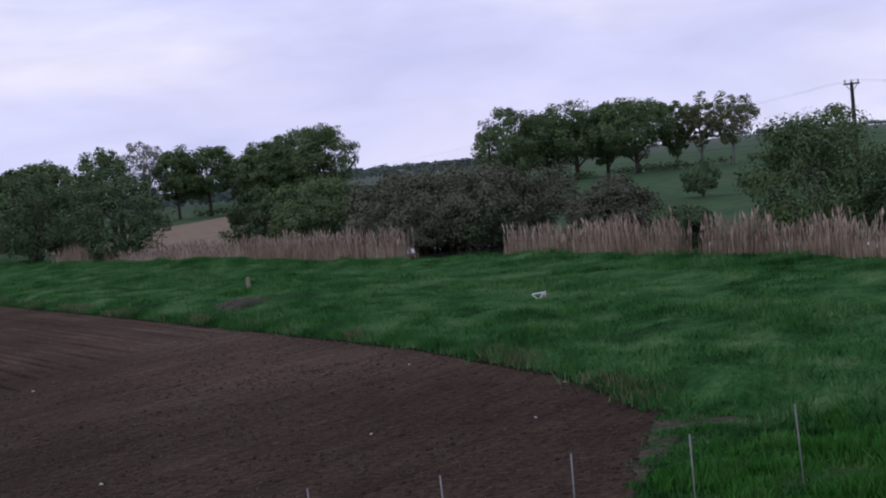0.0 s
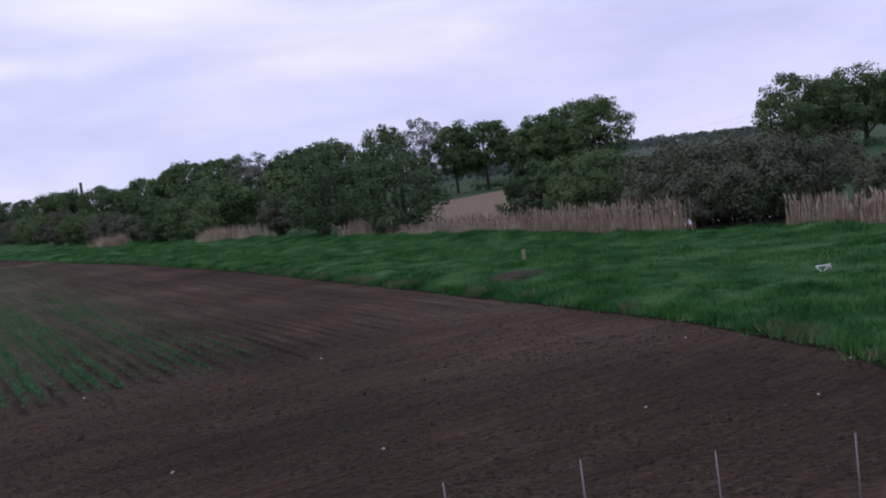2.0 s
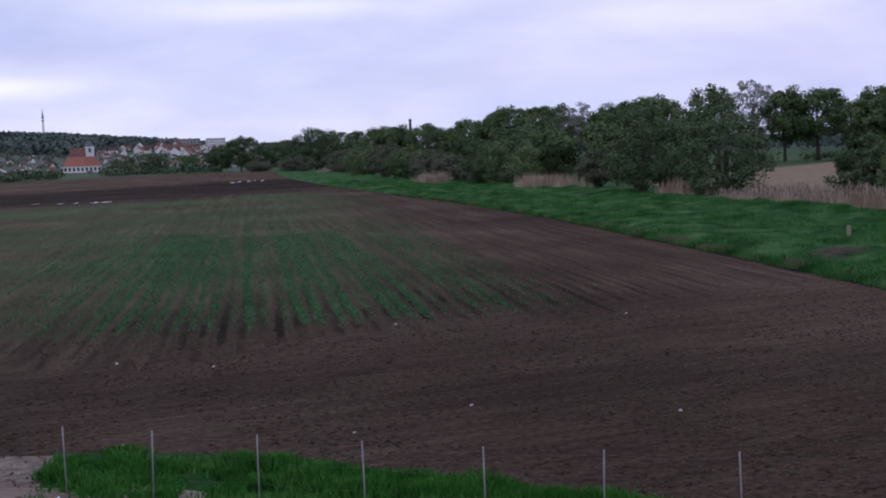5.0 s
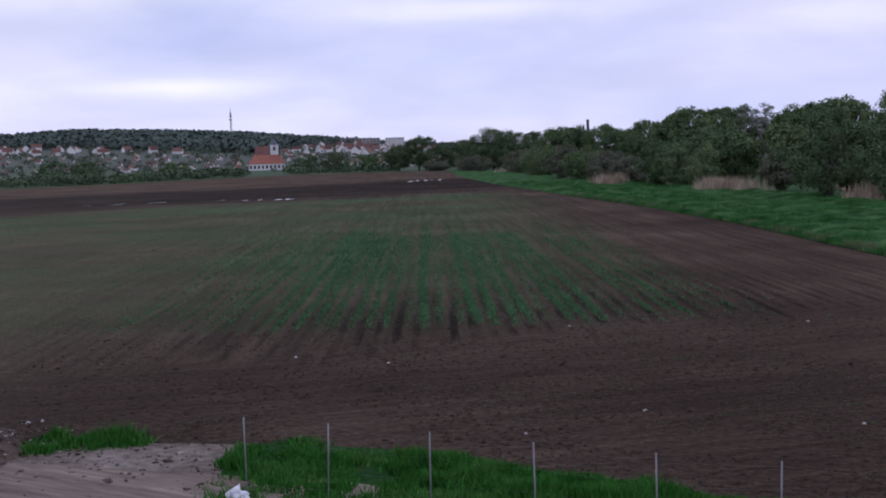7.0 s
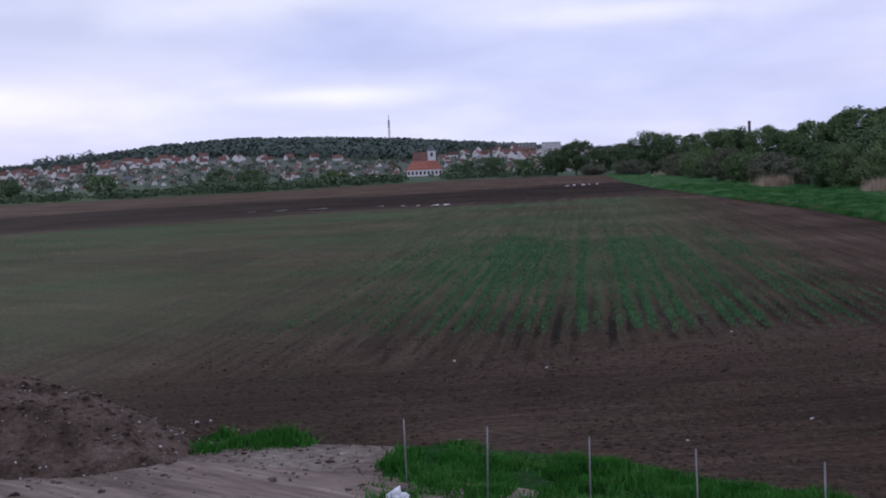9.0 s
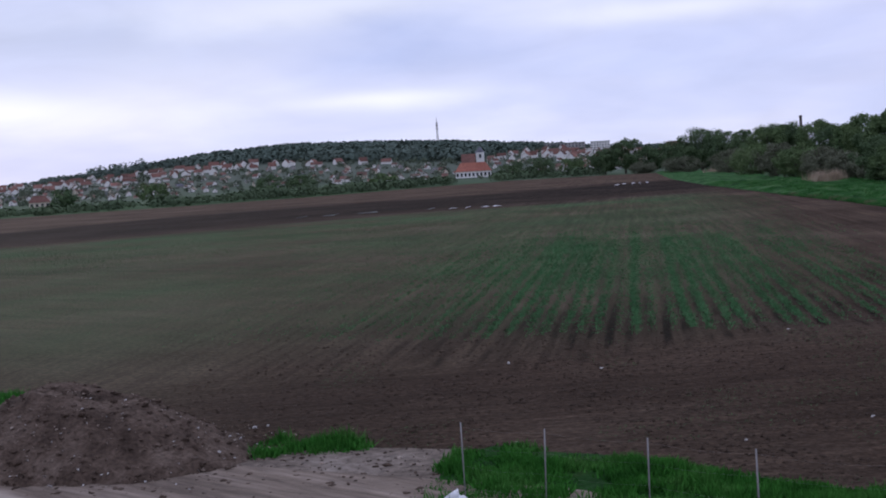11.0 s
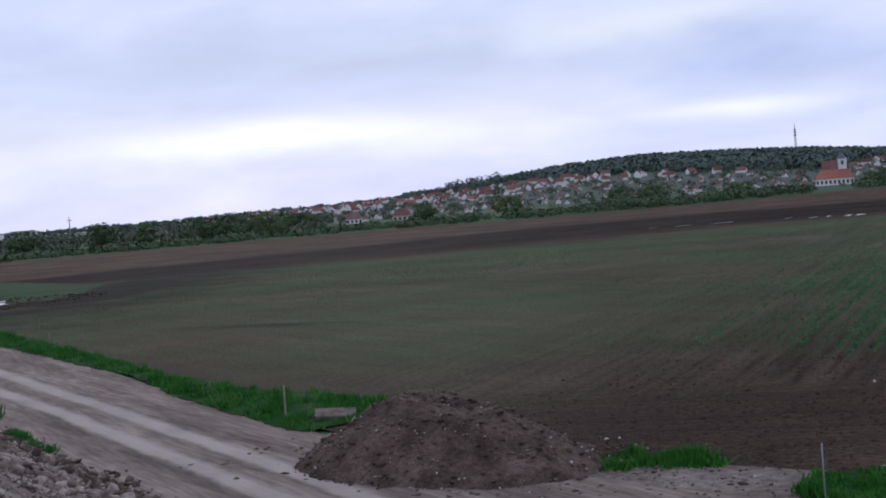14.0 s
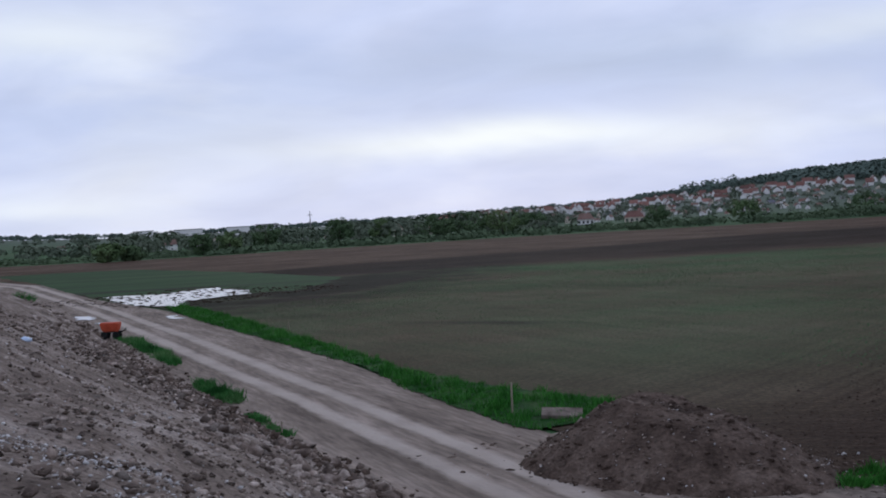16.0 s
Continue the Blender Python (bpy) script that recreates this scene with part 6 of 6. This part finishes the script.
# radio mast on the hill
mast = tagged(new("radio_mast"), "slim lattice radio mast on the wooded hill", "mast")
p = at(9.44, 1500, terrain(9.44, 1500) - 1)
mast.location = p
MH = 6.5 + 1500 * math.tan(radians(2.38)) - p.z
for k in range(3):
    a = 2.09 * k
    tv, tf = [], []
    tube(tv, tf, [(1.5 * math.cos(a), 1.5 * math.sin(a), 0), (0.7 * math.cos(a), 0.7 * math.sin(a), MH * 0.8)], [0.3, 0.24], 6)
    part_of("leg", mesh("leg", tv, tf, M_STEEL, True), mast)
for i in range(10):
    z = MH * 0.8 * i / 10
    for k in range(3):
        a, b = 2.09 * k, 2.09 * (k + 1)
        r0, r1 = 1.5 - 0.8 * i / 10, 1.5 - 0.8 * (i + 1) / 10
        tv, tf = [], []
        tube(tv, tf, [(r0 * math.cos(a), r0 * math.sin(a), z), (r1 * math.cos(b), r1 * math.sin(b), z + MH * 0.08)], [0.14, 0.14], 4)
        part_of("strut", mesh("strut", tv, tf, M_STEEL, True), mast)
tv, tf = [], []
tube(tv, tf, [(0, 0, MH * 0.78), (0, 0, MH * 0.9), (0, 0, MH)], [0.42, 0.3, 0.14], 8)
part_of("antenna", mesh("antenna", tv, tf, M_STEEL, True), mast)
for z, r0 in ((MH * 0.62, 1.7), (MH * 0.72, 1.5), (MH * 0.8, 1.2)):
    bm = bmesh.new()
    bmesh.ops.create_cone(bm, cap_ends=True, segments=12, radius1=r0, radius2=r0, depth=1.2)
    ob = part("antenna_ring", bm, M_STEEL, mast)
    ob.location = (0, 0, z)

# tall brick chimney beyond the trees
st = tagged(new("factory_chimney"), "tall dark brick chimney beyond the trees", "chimney")
p = at(-6.71, 720, 0)
st.location = p
tv, tf = [], []
tube(tv, tf, [(0, 0, -1), (0, 0, 12), (0, 0, 23.6)], [1.2, 0.95, 0.72], 14)
part_of("stack", mesh("stack", tv, tf, M_CHIM, True), st)
tv, tf = [], []
tube(tv, tf, [(0, 0, 22.6), (0, 0, 23.8)], [0.86, 0.88], 14)
part_of("rim", mesh("rim", tv, tf, M_CHIM, True), st)

# slim pylon on the plain
py = tagged(new("pylon"), "slim grey steel pylon on the plain", "pylon")
py.location = at(41.94, 800, terrain(41.94, 800))
tv, tf = [], []
tube(tv, tf, [(0, 0, -1), (0, 0, 6), (0, 0, 15)], [0.5, 0.4, 0.2], 8)
part_of("shaft", mesh("shaft", tv, tf, M_STEEL, True), py)
part("crossarm", box(bmesh.new(), -1.8, 1.8, -0.15, 0.15, 12.4, 12.8), M_STEEL, py)

# ---------------------------------------------------------------- far trees and woods


def woods(name, spots, per, leaf, mat, label, seed=1):
    """Many far tree crowns in one mesh. spots: rows of x, y, z, height, width."""
    r = np.random.default_rng(seed)
    t = np.asarray(spots, float)
    n = len(t)
    d = r.normal(size=(n, per, 3))
    d[:, :, 2] = np.abs(d[:, :, 2]) * 1.1 - 0.35
    d /= np.linalg.norm(d, axis=2)[:, :, None]
    half = np.stack([t[:, 4] / 2, t[:, 4] / 2, t[:, 3] * 0.55], 1)[:, None]
    lump = 1 + 0.2 * np.sin(d[:, :, :1] * 5 + r.random((n, 1, 1)) * 6) * np.cos(d[:, :, 1:2] * 4 + r.random((n, 1, 1)) * 6)
    p = t[:, None, :3] + d * half * lump * (0.86 + 0.16 * r.random((n, per, 1))) + np.stack([0 * t[:, 0], 0 * t[:, 0], t[:, 3] * 0.45], 1)[:, None]
    p = p.reshape(-1, 3)
    m = len(p)
    nrm = d.reshape(-1, 3) + 0.35 * r.normal(size=(m, 3)) + [0, 0, 0.2]
    u = np.cross(nrm, r.normal(size=(m, 3)))
    u /= np.linalg.norm(u, axis=1)[:, None]
    w = np.cross(u, nrm)
    w /= np.linalg.norm(w, axis=1)[:, None]
    s = (np.repeat(t[:, 4], per) * leaf * (0.6 + 0.8 * r.random(m)))[:, None]
    return stuff(name, np.stack([p - u * s, p - w * s * 0.7, p + u * s, p + w * s * 0.7], 1), mat, label, "trees")


def scatter(n, a0, a1, d0, d1, h, w, power=1.0):
    out = []
    for _ in range(n):
        a, d = rng.uniform(a0, a1), d0 + (d1 - d0) * rng.random() ** power
        p = at(a, d)
        k = rng.uniform(0.65, 1.25)
        out.append((p.x, p.y, terrain(a, d) - 0.4, h * k, w * k * rng.uniform(0.8, 1.2)))
    return out


# wooded hill top, where the crest is high
hill = [q for q in scatter(7500, -3, 27, 900, 1560, 7.2, 8.6) if math.hypot(q[0], q[1]) > np.interp(math.degrees(math.atan2(-q[0], q[1])), [-3, 3, 5, 8, 14, 20, 22, 27], [1480, 1430, 1250, 900, 980, 1070, 1300, 1470])]
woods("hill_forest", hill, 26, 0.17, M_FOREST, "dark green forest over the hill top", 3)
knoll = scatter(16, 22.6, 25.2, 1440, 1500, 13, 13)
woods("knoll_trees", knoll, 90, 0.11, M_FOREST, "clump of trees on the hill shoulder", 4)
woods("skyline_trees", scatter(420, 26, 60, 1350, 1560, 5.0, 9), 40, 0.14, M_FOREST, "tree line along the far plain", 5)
# gardens between the houses
woods("garden_trees", scatter(1500, -2, 38, 590, 1300, 3.4, 4.6, 0.75), 34, 0.14, M_GARDEN, "garden trees among the houses", 6)
woods("plain_trees", scatter(110, 33, 60, 700, 1250, 5.0, 8.0) + scatter(150, 30.5, 60, 400, 700, 4.0, 6.5) + scatter(46, 31, 41, 420, 620, 7.4, 8.0) + scatter(48, 40, 51, 420, 640, 7.0, 7.0), 70, 0.11, M_GARDEN, "scattered trees over the far plain", 7)
# shrubs along the far edge of the field
far = interp(FIELD_FAR, 900)
edge = []
for i in range(620):
    x, y = far[int(rng.integers(900))] * (1.03 + 0.14 * rng.random())
    if abs(math.degrees(math.atan2(-x, y)) - 7.9) < 1.0:
        continue
    k = rng.uniform(0.5, 1.3)
    hh = float(np.interp(math.degrees(math.atan2(-x, y)), [18, 28, 40, 50], [3.0, 2.2, 1.7, 1.2]))
    edge.append((x, y, land(x, y) - 0.2, hh * k, 5.2 * k * rng.uniform(0.7, 1.3)))
woods("field_edge_shrubs", edge, 60, 0.1, M_HEDGE, "low green shrubs along the end of the field", 8)
woods("valley_hedge", [(*(np.array([136, 304]) + (np.array([252, 205]) - np.array([136, 304])) * f + rng.normal(size=2) * 1.5), -0.2, 1.5 + rng.random(), 3.4) for f in rng.random(120)], 60, 0.07, M_LEAF_DARK, "low dark hedge under the tall trees", 9)
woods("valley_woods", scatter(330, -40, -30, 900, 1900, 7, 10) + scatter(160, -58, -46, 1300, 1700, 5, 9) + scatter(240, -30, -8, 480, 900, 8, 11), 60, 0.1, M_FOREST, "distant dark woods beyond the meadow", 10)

# single darker trees in front of the plain
PLAIN = [(51.0, 330, 5.6, 6.5), (49.9, 335, 4.2, 6), (46.8, 360, 6.5, 6), (45.6, 380, 7.0, 6.5), (44.0, 400, 8.0, 8), (40.6, 420, 9.0, 9), (38.7, 430, 8.6, 8), (36.2, 420, 8.8, 11), (34.8, 425, 9.2, 12), (33.2, 430, 9.0, 12), (31.8, 450, 7.5, 9), (26.3, 470, 7.8, 9), (22.4, 480, 8.5, 10), (17.2, 500, 8.5, 12), (15.8, 505, 8.0, 12), (12.0, 530, 6.5, 10), (6.1, 560, 8.5, 12), (4.9, 560, 9, 12), (3.4, 560, 8.5, 11)]
for i, (a, d, h, w) in enumerate(PLAIN):
    p = at(a, d)
    tagged(tree("tree", p.x, p.y, terrain(a, d) - 0.2, h, w * 1.3, M_LEAF_DARK if i % 3 else M_LEAF, "leafy green tree at the far field edge", bole=0.05, clumps=38, per=48, leaf=0.36, puff=0.14, seed=300 + i, limbs=3), group="trees at the far field edge")

# bare hump of soil in the meadow
mv, mf = [], []
for i in range(13):
    for j in range(20):
        r, a = i / 12, 2 * math.pi * j / 20
        x, y = 29.3 + 2.6 * r * math.cos(a) * (1 + 0.2 * noise.noise(Vector((a, 0, 1)))), 60.4 + 2.0 * r * math.sin(a)
        mv.append((x, y, 0.30 + 0.38 * (1 - r * r) + bumpy(x, y, 0.6, 0.06)))
for i in range(12):
    for j in range(20):
        q, w = i * 20 + j, i * 20 + (j + 1) % 20
        mf.append((q, q + 20, w + 20, w))
tagged(new("soil_mound", mesh("soil_mound", mv, mf, M_TROD, True)), "low hump of bare brown soil in the meadow", "mound")

# stones and clods on the bare ground by the track
x, y = rng.uniform(-20, -3, 3600), rng.uniform(20, 32, 3600)
k = inside(x, y, [(-20.5, 24.6), (-19.0, 31.4), (-10.4, 28.8), (-4.8, 27.8), (-4.6, 24.0), (-7, 20)]) & (y > 22.6 - 0.667 * (x + 9.4))
x, y = x[k], y[k]
h = len(x) // 2
tagged(new("ground_clods", lumps_mesh("ground_clods", np.stack([x[:h], y[:h], np.full(h, 0.02)], 1), 0.02 + 0.07 * rng.random(h) ** 4, M_SPOIL, rng, 0.5)), "dark clods scattered on bare sandy soil", "soil", kind="stuff")
tagged(new("ground_stones", lumps_mesh("ground_stones", np.stack([x[h:], y[h:], np.full(len(x) - h, 0.02)], 1), 0.012 + 0.05 * rng.random(len(x) - h) ** 5, M_STONE, rng, 0.6)), "small pale stones scattered on bare soil", "stones", kind="stuff")
